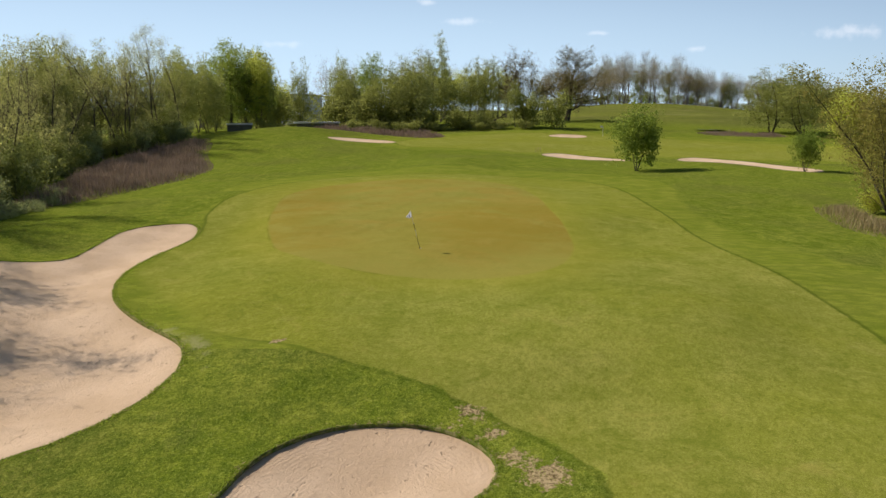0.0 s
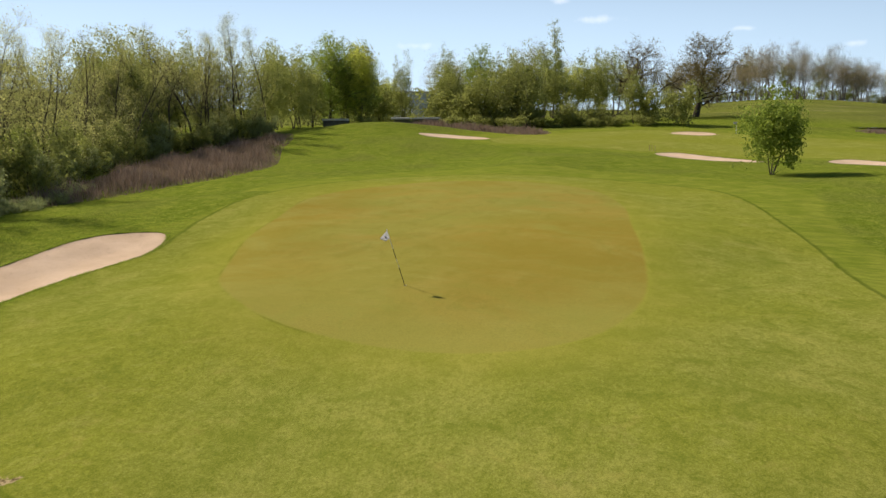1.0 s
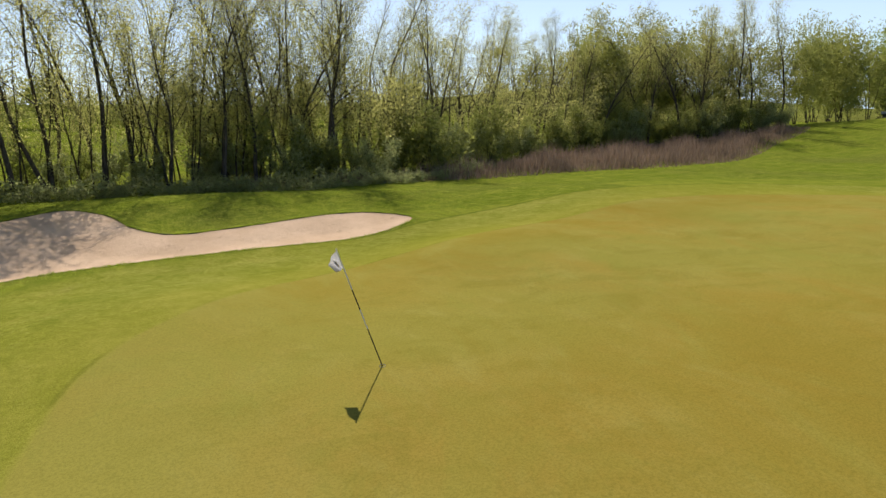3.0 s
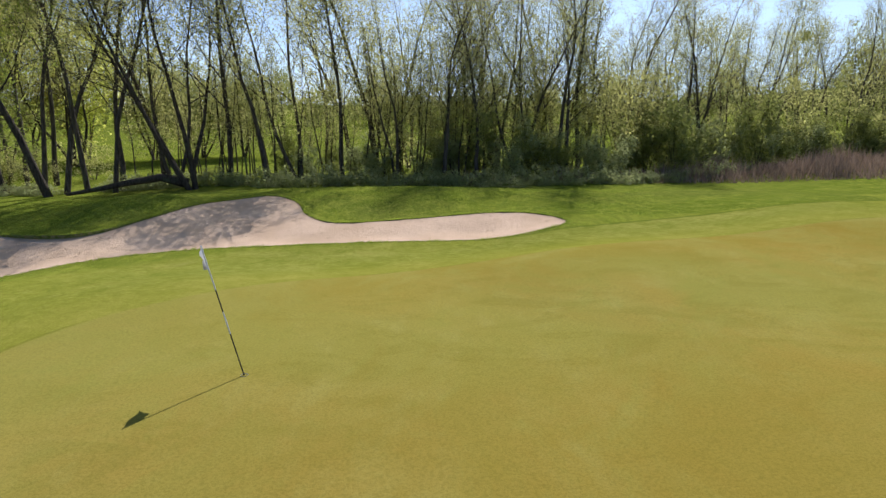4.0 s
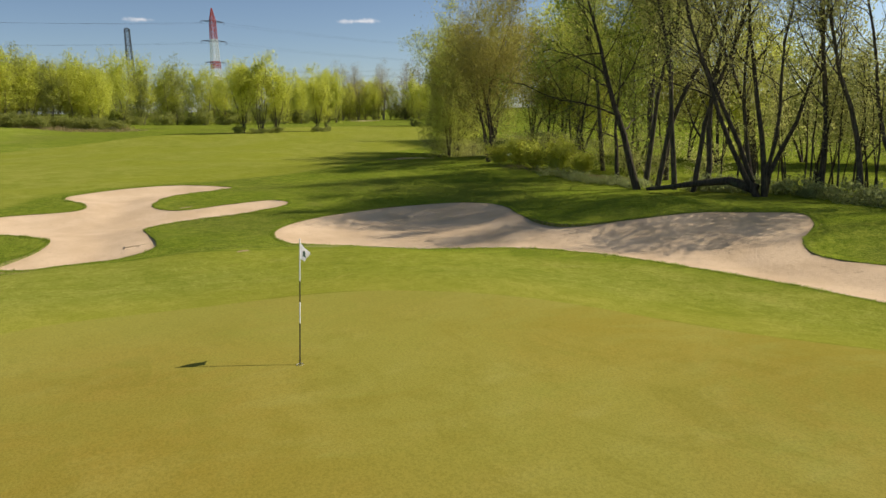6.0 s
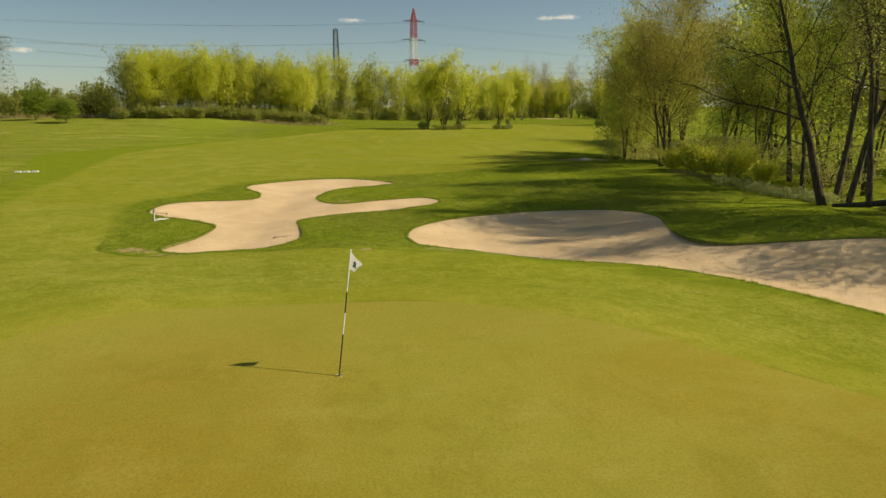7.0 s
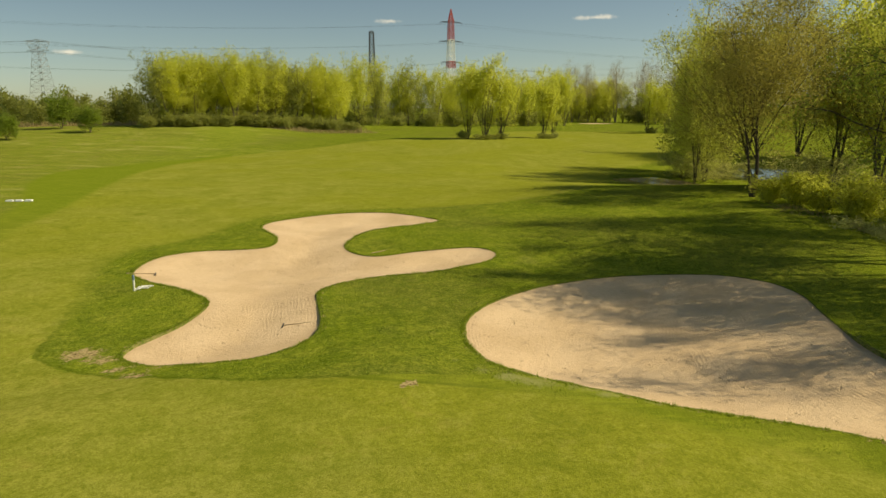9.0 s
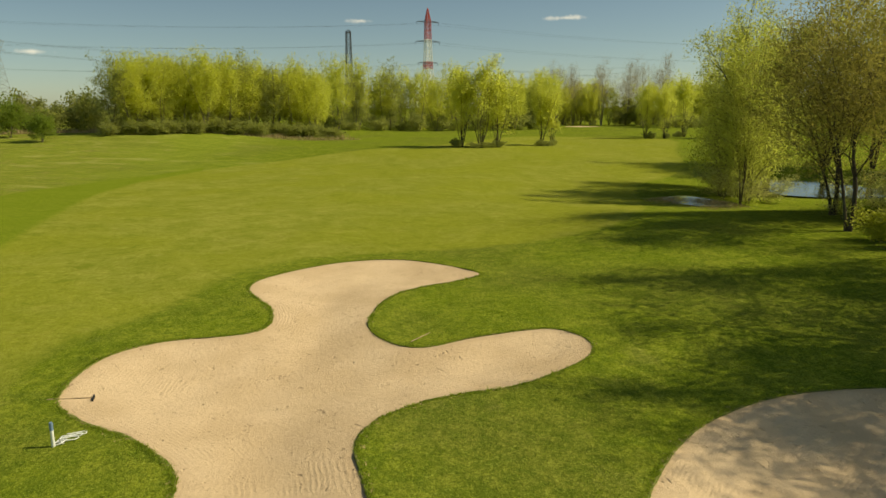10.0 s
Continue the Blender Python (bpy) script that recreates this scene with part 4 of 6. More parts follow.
KINDS = {
    "alder": ("alder_tree", "tall slender tree with sparse fresh spring leaves in a wood", "tree",
              dict(height=14, bare=0.25, limbs=22, limb_len=0.32, limb_angle=0.8, up=0.09, branches=6, twigs=3, twig_len=0.8, thick=0.0095), 4, 0.26, 0.05, LEAF_FRESH, BARK_MID),
    # leaves massed in the unseen top, added to cast dapple on the long bunker
    "alder_leafy": ("alder_tree", "tall slender tree in fresh spring leaf at a wood edge", "tree",
              dict(height=14, bare=0.42, limbs=22, limb_len=0.32, limb_angle=0.8, up=0.09, branches=6, twigs=3, twig_len=0.8, thick=0.0095), 4, 0.26, 0.062, LEAF_FRESH, BARK_MID, 0.3, (1350, 14, 3.0, 0.66, 1.04)),
    "alder_fork": ("alder_tree", "slender forked tree with thin fresh leaves in a wood", "tree",
                   dict(height=13, stems=2, splay=0.28, bare=0.3, limbs=14, limb_len=0.36, limb_angle=0.9, up=0.06, branches=6, twigs=3, twig_len=0.8, thick=0.0105), 4, 0.26, 0.05, LEAF_FRESH, BARK_MID),
    "alder_bare": ("alder_tree", "tall thin tree almost bare of leaves in a wood", "tree",
                   dict(height=14.5, bare=0.3, limbs=18, limb_len=0.34, limb_angle=0.75, up=0.10, branches=6, twigs=3, twig_len=0.8, thick=0.009), 2, 0.22, 0.042, LEAF_FRESH, BARK_MID),
    # its high unseen top is also filled with leaves to shade the bunker
    "willow_splay": ("willow_tree", "big willow with several splayed leaning trunks and fresh leaves", "tree",
                     dict(height=13, stems=4, splay=0.42, bare=0.34, limbs=13, limb_len=0.38, limb_angle=0.95, up=0.05, branches=6, twigs=3, twig_len=0.8, thick=0.0125, wiggle=0.11, bow=0.02, lean=(-0.30, 0.0)), 4, 0.24, 0.05, LEAF_FRESH, BARK, 0.3, (1300, 13, 4.4, 0.74, 1.04)),
    "willow_lean": ("willow_tree", "leaning willow with dark trunk, drooping limbs and green leaves", "tree",
                    dict(height=13, bare=0.22, limbs=16, limb_len=0.42, limb_angle=1.15, up=-0.02, branches=7, twigs=4, twig_len=0.9, thick=0.0125, lean=(-0.60, 0.0), bow=0.03), 9, 0.3, 0.055, LEAF_GREEN, BARK, 0.7),
    "fine_crown": ("willow_tree", "rounded tree with a haze of fine twigs and tiny olive leaves", "tree",
                   dict(wiggle=0.12, height=13.5, stems=2, splay=0.16, bare=0.12, limbs=15, limb_len=0.66, limb_angle=0.85, up=0.11, branches=9, twigs=4, twig_len=1.0, thick=0.0125), 5, 0.24, 0.064, LEAF_OLIVE, BARK, 0.3, (3400, 13.5, 5.0, 0.30, 1.04)),
    "fine_open": ("willow_tree", "tall hazy tree with fine twigs and yellow-olive leaves above bare stems", "tree",
                  dict(wiggle=0.12, height=13.5, stems=3, splay=0.2, bare=0.28, limbs=12, limb_len=0.5, limb_angle=0.8, up=0.11, branches=7, twigs=4, twig_len=1.0, thick=0.0115), 5, 0.26, 0.052, LEAF_POND, BARK, 0.3, (1500, 13.5, 4.2, 0.50, 1.04)),
    "pond_tree": ("willow_tree", "tall pondside tree with several stems and light green foliage", "tree",
                  dict(height=18, stems=4, splay=0.14, bare=0.1, limbs=18, limb_len=0.30, limb_angle=0.9, up=0.06, branches=5, twigs=3, twig_len=1.1, thick=0.0085), 4, 0.3, 0.095, LEAF_POND, BARK, 0.3, (2200, 18, 4.0, 0.02, 1.0)),
    "grove": ("willow_tree", "upright yellow-green willow in a dense grove", "tree",
              dict(height=15, stems=4, splay=0.18, bare=0.12, limbs=7, limb_len=0.32, limb_angle=0.85, up=0.07, branches=3, twigs=1, twig_len=1.1, thick=0.008, sides=(4, 3, 3, 3)), 4, 0.26, 0.13, LEAF_YELLOW, BARK_GREY, 0.3, (2500, 15, 3.7, 0.05, 1.03)),
    "grove_green": ("willow_tree", "fresh green willow with slender stems at a course edge", "tree",
                    dict(height=14, stems=3, splay=0.18, bare=0.14, limbs=8, limb_len=0.34, limb_angle=0.9, up=0.07, branches=3, twigs=1, twig_len=1.1, thick=0.009, sides=(4, 3, 3, 3)), 4, 0.26, 0.13, LEAF_MID, BARK, 0.3, (2100, 14, 3.5, 0.10, 1.0)),
    "grove_dark": ("broadleaf_tree", "leafy dull green tree among lighter ones", "tree",
                   dict(height=14, stems=2, splay=0.2, bare=0.14, limbs=10, limb_len=0.36, limb_angle=0.95, up=0.05, branches=3, twigs=1, twig_len=1.1, thick=0.011, sides=(4, 3, 3, 3)), 3, 0.32, 0.19, LEAF_DARK, BARK, 0.3, (1700, 14, 4.0, 0.12, 1.0)),
    "clump": ("willow_clump", "willow clump of slim upright stems on the fairway edge", "tree",
              dict(height=15, stems=7, splay=0.2, bare=0.10, limbs=6, limb_len=0.26, limb_angle=0.75, up=0.07, branches=3, twigs=1, twig_len=1.0, thick=0.0075, sides=(5, 3, 3, 3)), 4, 0.26, 0.145, LEAF_YELLOW, BARK, 0.3, (1300, 15, 3.2, 0.3, 1.0)),
    "oak": ("oak_tree", "old spreading oak, nearly bare with brownish buds", "tree",
            dict(height=17, bare=0.2, limbs=24, limb_len=0.7, limb_angle=1.05, up=0.03, branches=8, twigs=4, twig_len=1.3, thick=0.042, wiggle=0.17, top_fall=0.5), 4, 0.3, 0.11, LEAF_BUD, BARK, 0.3, (2600, 17, 7.4, 0.28, 0.98)),
    "oak_budding": ("oak_tree", "old spreading oak with brownish opening leaves", "tree",
                    dict(height=17, bare=0.16, limbs=26, limb_len=0.66, limb_angle=1.15, up=0.03, branches=8, twigs=4, twig_len=1.3, thick=0.042, wiggle=0.16, top_fall=0.5), 4, 0.34, 0.13, LEAF_BUD, BARK, 0.3, (3200, 17, 7.2, 0.20, 0.98)),
    "dense": ("broadleaf_tree", "large leafy tree with a dense dark green crown", "tree",
              dict(height=20, bare=0.12, limbs=24, limb_len=0.5, limb_angle=1.15, up=0.03, branches=6, twigs=1, twig_len=1.4, thick=0.018, top_fall=0.6, sides=(6, 3, 3, 3)), 6, 0.36, 0.17, LEAF_GREEN, BARK, 0.3, (2600, 20, 6.8, 0.12, 1.0)),
    "poplar": ("poplar_tree", "tall narrow poplar with pale green spring leaves", "tree",
               dict(height=26, bare=0.12, limbs=26, limb_len=0.18, limb_angle=0.65, up=0.10, branches=3, twigs=1, twig_len=1.2, thick=0.010, sides=(6, 3, 3, 3)), 3, 0.35, 0.18, LEAF_PALE, BARK_GREY, 0.3, (1300, 26, 2.3, 0.12, 1.0)),
    "far_bare": ("bare_tree", "distant grey-brown tree still bare in spring", "tree",
                 dict(height=16, stems=3, splay=0.3, bare=0.22, limbs=11, limb_len=0.46, limb_angle=0.8, up=0.10, branches=6, twigs=2, twig_len=1.5, thick=0.015, sides=(5, 3, 3, 3)), 2, 0.4, 0.11, LEAF_HAZE, BARK_HAZE, 0.3, (1500, 16, 5.6, 0.28, 1.0)),
    "sapling": ("sapling", "thin straight sapling with few leaves in a wood", "tree",
                dict(height=7.5, bare=0.22, limbs=12, limb_len=0.18, limb_angle=0.6, branches=3, twigs=2, twig_len=0.4, thick=0.0065, sides=(5, 3, 3, 3)), 4, 0.2, 0.048, LEAF_FRESH, BARK),
    "shrub": ("shrub", "leafy woodland shrub with pale green leaves", "shrub",
              dict(height=3.6, stems=6, splay=0.55, bare=0.05, limbs=6, limb_len=0.34, limb_angle=0.8, branches=3, twigs=2, twig_len=0.4, thick=0.009, sides=(4, 3, 3, 3)), 4, 0.2, 0.09, LEAF_PALE, BARK),
    "shrub_dark": ("shrub", "dense dark green shrub in the shade of a wood", "shrub",
                   dict(height=4.2, stems=5, splay=0.5, bare=0.02, limbs=6, limb_len=0.34, limb_angle=0.85, branches=3, twigs=2, twig_len=0.45, thick=0.009, sides=(4, 3, 3, 3)), 5, 0.22, 0.095, LEAF_DARK, BARK),
    "thicket_tree": ("hazel_shrub", "many-stemmed shrub with light olive-green leaves in a wood", "shrub",
                     dict(height=6.5, stems=6, splay=0.4, bare=0.05, limbs=7, limb_len=0.30, limb_angle=0.85, up=0.06, branches=4, twigs=1, twig_len=0.6, thick=0.0065, sides=(4, 3, 3, 3)), 3, 0.24, 0.08, LEAF_FRESH, BARK),
    "hedge": ("hedge_shrub", "broad olive-green hedge shrub far across the course", "shrub",
              dict(height=5, stems=5, splay=0.6, bare=0.05, limbs=4, limb_len=0.4, limb_angle=0.9, branches=3, twigs=1, twig_len=0.8, thick=0.008, sides=(3, 3, 3, 3)), 3, 0.3, 0.2, LEAF_MID, BARK_GREY, 0.3, (450, 5, 3.6, 0.0, 1.0)),
    "edge_willow": ("willow_tree", "multi-stemmed willow with olive-yellow leaves at the fairway edge", "tree",
                    dict(height=11.5, stems=7, splay=0.42, bare=0.18, limbs=12, limb_len=0.34, limb_angle=0.8, up=0.08, branches=6, twigs=3, twig_len=0.7, thick=0.0105, wiggle=0.11), 3, 0.2, 0.08, LEAF_OLIVE, BARK, 0.3, (2600, 11.5, 4.4, 0.32, 0.93)),
    "far_hedge": ("hedgerow_tree", "low olive-brown hedgerow tree across a meadow", "tree",
                  dict(height=9, stems=3, splay=0.35, bare=0.15, limbs=6, limb_len=0.4, limb_angle=0.8, branches=2, twigs=1, twig_len=1.0, thick=0.012, sides=(3, 3, 3, 3)), 3, 0.4, 0.23, LEAF_MID, BARK_GREY, 0.3, (550, 9, 4.2, 0.02, 1.0)),
    "bramble": ("bramble_bush", "low tangled greyish bramble bush at a wood edge", "shrub",
                dict(height=1.25, stems=5, splay=1.1, bare=0.05, limbs=4, limb_len=0.5, limb_angle=0.8, up=-0.05, branches=2, twigs=2, twig_len=0.25, thick=0.009, sides=(3, 3, 3, 3)), 5, 0.12, 0.065, LEAF_PALE, BARK_GREY),
    "yellow_bush": ("willow_bush", "low yellow-green bush with reddish dead stems beneath", "shrub",
                    dict(height=2.6, stems=7, splay=0.6, bare=0.1, limbs=7, limb_len=0.3, limb_angle=0.6, branches=4, twigs=2, twig_len=0.4, thick=0.008, sides=(4, 3, 3, 3)), 4, 0.16, 0.07, LEAF_YELLOW, BARK_GREY),
    "round_bush": ("round_tree", "small round-crowned green tree with several short stems", "tree",
                   dict(height=6.6, stems=4, splay=0.32, bare=0.14, limbs=9, limb_len=0.36, limb_angle=1.05, up=0.05, branches=4, twigs=1, twig_len=0.5, thick=0.012), 4, 0.15, 0.12, LEAF_GREEN, BARK_GREY, 0.3, (1700, 6.6, 2.9, 0.13, 0.96)),
}
MADE = {}


def kind_at(kind, x, y, turn, size=1.0, tall=None, variant=0, group="", sink=0.05, label=""):
    """One plant of a kind on the ground. The first of a kind and variant is grown, the others are copies of it."""
    name, words, category, shape, per, spread, leaf_size, leaf, bark, *rest = KINDS[kind]
    key = (kind, variant)
    where = pose(x, y, float(level(x, y)) - sink, 0, 0, turn)
    if key not in MADE:
        seed = sum(map(ord, kind)) * 7 + variant * 101
        MADE[key] = tree_kind(name, words, category, Plant(seed, **shape), per, spread, leaf_size, leaf, bark, *rest)
        ob = MADE[key]
        ob.matrix_basis = where
        ob.scale = (1, 1, 1)
    else:
        ob = copy_thing(MADE[key], where)
    ob.scale = (size, size, tall or size)
    return tagged(ob, label, group=group)


rng = random.Random(11)

# the wood beside the green: the trunks that stand out
kind_at("willow_lean", -21.6, 28.7, 12, 1.3, 1.42)
kind_at("alder_leafy", -21.6, 30.2, 40, 1.2, 1.36, 0)
kind_at("alder_leafy", -20.4, 30.6, 120, 1.15, 1.48, 1)
# two extra alders, added for their shade on the bunker's west end
kind_at("alder_leafy", -23.6, 31.2, 310, 1.15, 1.3, 1)
kind_at("alder_leafy", -18.4, 29.9, 20, 1.05, 1.46, 0)
kind_at("alder_leafy", -24.8, 34.4, 200, 1.2, 1.25, 1)
kind_at("willow_splay", -13.4, 29.6, 15, 1.2, 1.26)
kind_at("alder_fork", -8.2, 34.0, 70, 1.2, 1.35, 0)
# two more, added to carry the shade along the bunker eastwards
kind_at("alder_leafy", -9.8, 32.6, 250, 1.05, 1.12, 0)
kind_at("alder_leafy", -5.4, 33.8, 160, 1.1, 1.12, 1)
kind_at("alder", -12.4, 33.0, 60, 1.15, 1.38, 1)
kind_at("alder", -4.0, 37.6, 10, 1.15, 1.25, 1)
kind_at("alder_bare", 1.2, 33.9, 75, 0.95, 0.98, 1)
kind_at("alder", 3.2, 34.6, 250, 0.9, 0.96, 0)
kind_at("alder_bare", 8.6, 37.9, 310, 1.05, 1.05, 0)
kind_at("alder_fork", 9.4, 41.4, 150, 1.0, 1.08, 1)
kind_at("alder_bare", 15.5, 45.2, 20, 1.05, 1.08, 1)
kind_at("alder_fork", 19.4, 46.8, 220, 1.1, 1.15, 0)
kind_at("alder_bare", 35.0, 62.5, 100, 1.0, 1.05, 0)
kind_at("alder_fork", -2.0, 34.4, 300, 0.9, 0.9, 1)
kind_at("alder", -17.0, 33.5, 15, 1.15, 1.2, 1)
kind_at("alder", -18.6, 31.3, 95, 1.2, 1.3, 0)
kind_at("alder_fork", 6.0, 36.6, 40, 1.0, 1.15, 0)
kind_at("alder_fork", 4.4, 37.6, 140, 1.0, 1.12, 1)
kind_at("alder", 9.4, 38.6, 220, 1.0, 1.05, 1)
kind_at("alder_fork", -15.6, 32.2, 195, 1.15, 1.3, 0)
# the belt behind them, thin towards the meadow in the west, thick in the east
for i in range(30):
    x = -2 + 74 * i / 29 + rng.uniform(-1.5, 1.5)
    front = np.interp(x, [-12, 5, 20, 35, 50, 72], [37, 38, 43, 48.5, 55.5, 54])
    y = front + rng.uniform(0.5, 9)
    kind = rng.choice(["alder", "alder", "alder_fork", "alder_bare", "grove_green"] if x > 44 else ["alder", "alder_fork", "alder_bare"])
    size = rng.uniform(0.85, 1.1) * (0.95 if x > 18 else 1.15)
    kind_at(kind, x, y, rng.uniform(0, 360), size, size * rng.uniform(0.92, 1.08), rng.randint(0, 1))
for i in range(20):
    x = 44 + 32 * i / 19 + rng.uniform(-1.5, 1.5)
    y = np.interp(x, [20, 35, 50, 76], [54, 60, 66, 62]) + rng.uniform(-2, 8)
    size = rng.uniform(0.82, 1.02)
    kind_at(rng.choice(["grove_green", "alder", "grove_green"]), x, y, rng.uniform(0, 360), size, size * rng.uniform(0.95, 1.1), 0)
for i in range(13):
    x = 16 + 30 * (i + rng.uniform(0, 1)) / 16
    kind_at(rng.choice(["alder", "alder_fork"]), x, np.interp(x, [16, 24, 46], [49, 52, 62]) + rng.uniform(0, 6), rng.uniform(0, 360), 1.0, rng.uniform(0.78, 0.95), rng.randint(0, 1))
for x, y, t in ((52, 58, 1.15), (57, 56.5, 1.2), (62, 58.5, 1.1), (66, 56, 1.2), (70, 58, 1.15), (74, 56.5, 1.1)):
    kind_at("alder", x, y, rng.uniform(0, 360), 1.1, t, rng.randint(0, 1))
# saplings between the trunks
for i in range(120):
    x = rng.uniform(-18, 18)
    y = np.interp(x, [-19, 2, 8, 24], [31.5, 34.5, 39, 46]) + abs(rng.gauss(0, 3.2))
    size = rng.uniform(0.75, 1.25)
    kind_at("sapling", x, y, rng.uniform(0, 360), size, size * rng.uniform(0.85, 1.2), rng.randint(0, 2))
# shrubs of the understorey
for i in range(58):
    x = -10 + 82 * (i + rng.uniform(0, 1)) / 58
    front = np.interp(x, [-10, 5, 15, 24, 35, 50, 72], [34.5, 33.5, 36.5, 41.5, 47, 54.5, 52.5])
    kind = rng.choice(["shrub", "shrub_dark", "shrub_dark"] if x > 8 else ["shrub", "shrub", "shrub_dark"])
    size = rng.uniform(0.7, 1.2) * (0.75 if x < 0 else 1.0)
    kind_at(kind, x, front + rng.uniform(0, 3.5), rng.uniform(0, 360), size, size * rng.uniform(0.8, 1.15), rng.randint(0, 1))
for i in range(26):
    x = -4 + 76 * (i + rng.uniform(0, 1)) / 26
    front = np.interp(x, [-10, 5, 15, 24, 35, 50, 72], [36.5, 36, 39, 44, 49, 56.5, 54.5])
    size = rng.uniform(0.75, 1.15)
    kind_at("thicket_tree", x, front + rng.uniform(0, 4), rng.uniform(0, 360), size, size * rng.uniform(0.9, 1.2), rng.randint(0, 1))
for i in range(46):
    x = -20 + 41 * (i + rng.uniform(0, 1)) / 46
    front = np.interp(x, [-20, -5, 3, 10, 21], [30.0, 30.6, 29.6, 31.8, 36])
    size = rng.uniform(0.7, 1.35)
    kind_at("bramble", x, front + rng.uniform(-0.2, 1.6), rng.uniform(0, 360), size, size * rng.uniform(0.7, 1.1), rng.randint(0, 1))

# the pond side, west of the wood
kind_at("fine_crown", -43.8, 31.5, 30, 1.0, 1.05)
kind_at("pond_tree", -64.0, 38.6, 80, 0.45, 0.80, 0, label="slim pondside tree with pale green foliage")
kind_at("pond_tree", -69.6, 42.4, 10, 0.95, 1.08, 0)
kind_at("pond_tree", -73.5, 47.5, 140, 0.95, 1.0, 1)
kind_at("pond_tree", -72.0, 44.6, 220, 0.85, 0.9, 0)
kind_at("fine_crown", -51.0, 44.0, 200, 0.9, 0.95, label="rounded fine-twigged tree at the edge of a pond")
kind_at("grove_green", -41.0, 51.0, 120, 1.25, 1.35)
kind_at("fine_crown", -36.0, 49.0, 280, 0.85, 0.9, label="rounded tree with fine twigs behind a low bush")
kind_at("grove", -48.0, 46.0, 45, 1.2, 1.3)
kind_at("grove", -34.0, 54.0, 145, 1.15, 0.95)
kind_at("grove_green", -27.0, 53.0, 245, 1.05, 0.8)
kind_at("grove", -54.0, 54.0, 345, 0.9, 0.95)
kind_at("fine_crown", -49.5, 35.5, 75, 1.15, 1.2, 0)
kind_at("pond_tree", -66.4, 41.2, 300, 0.9, 0.9, 1)
kind_at("willow_splay", -31.0, 47.0, 120, 1.1, 1.05)
kind_at("fine_crown", -52.5, 50.0, 160, 0.95, 1.0, 0, label="rounded fine-twigged tree beyond a pond")
kind_at("willow_lean", -26.0, 31.0, 330, 0.85, 0.95)
# tall leafy top added to shade the turf south of it
kind_at("alder_leafy", -32.5, 35.4, 130, 1.25, 1.42, 1)
kind_at("fine_open", -29.4, 35.6, 250, 0.95, 1.15, 0)
kind_at("fine_open", -38.6, 37.5, 10, 0.9, 1.0, 0)
kind_at("alder_leafy", -31.6, 39.5, 30, 1.15, 1.2, 1)
kind_at("alder_leafy", -27.0, 34.6, 130, 1.1, 1.2, 0)
for x, y, t in ((-23.0, 54.5, 0.62), (-46.0, 52.0, 1.15), (-19.5, 56.0, 0.66)):
    kind_at("grove_green", x, y, rng.uniform(0, 360), 1.05, t, 1)
for x, y, t in ((-2.5, 40.0, 1.15), (2.4, 44.5, 1.15), (-8.5, 43.5, 1.1), (0.5, 41.0, 1.1), (4.6, 42.5, 1.05), (7.0, 45.0, 1.1), (11.5, 44.0, 1.0), (-6.5, 41.5, 1.05)):
    kind_at("alder", x, y, rng.uniform(0, 360), 1.05, t, rng.randint(0, 1))
for x, y in ((-57.0, 47.4), (-59.0, 49.2), (-58.4, 45.6)):
    kind_at("thicket_tree", x, y, rng.uniform(0, 360), 0.9, rng.uniform(0.5, 0.65), 0, label="leafy bush before still water")
kind_at("pond_tree", -78.0, 46.0, 30, 0.8, 0.85, 0)
kind_at("pond_tree", -90.0, 70.0, 70, 1.2, 1.25, 1)
kind_at("pond_tree", -85.0, 73.0, 170, 1.2, 1.2, 0)
kind_at("pond_tree", -96.0, 66.0, 250, 1.1, 1.2, 0)
kind_at("grove", -80.0, 77.0, 20, 1.3, 1.3, 1)
for x, y, s in ((-41.0, 31.0, 0.9), (-38.6, 31.4, 1.05), (-36.2, 31.2, 1.0), (-33.6, 31.6, 0.95), (-31.0, 31.9, 0.85), (-35, 33.2, 1.1), (-40, 33.5, 1.0)):
    kind_at("yellow_bush", x, y, rng.uniform(0, 360), s, s * rng.uniform(0.8, 1.0), rng.randint(0, 1))
for x, y, w in ((-37.5, 35.5, 1.0), (-33.5, 34.8, 0.9), (-31.0, 36.0, 1.1), (-28.0, 34.0, 0.9), (-25.5, 33.6, 0.8), (-30, 39.0, 1.1), (-24.0, 37.5, 0.9), (-42.5, 36.0, 1.0), (-46, 38.5, 1.0)):
    kind_at("thicket_tree", x, y, rng.uniform(0, 360), w * 0.8, w * rng.uniform(0.45, 0.6), rng.randint(0, 1))
for x, y, w in ((-47.5, 34.6, 0.7), (-72, 45.5, 0.9), (-70.5, 43.6, 0.8), (-45.2, 36.4, 0.7), (-47.0, 38.6, 0.8), (-56.0, 49.0, 0.9), (-59.5, 52.5, 0.9), (-74.5, 47.0, 0.8), (-78.5, 49.0, 0.9)):
    kind_at("thicket_tree", x, y, rng.uniform(0, 360), w * 1.2, w * 0.55, rng.randint(0, 1), label="low leafy bush at the edge of a pond")
for i in range(9):
    kind_at("bramble", -32 + 1.2 * i, 29.6 + rng.uniform(-0.3, 0.8), rng.uniform(0, 360), rng.uniform(0.7, 1.1), 0.7, rng.randint(0, 1))

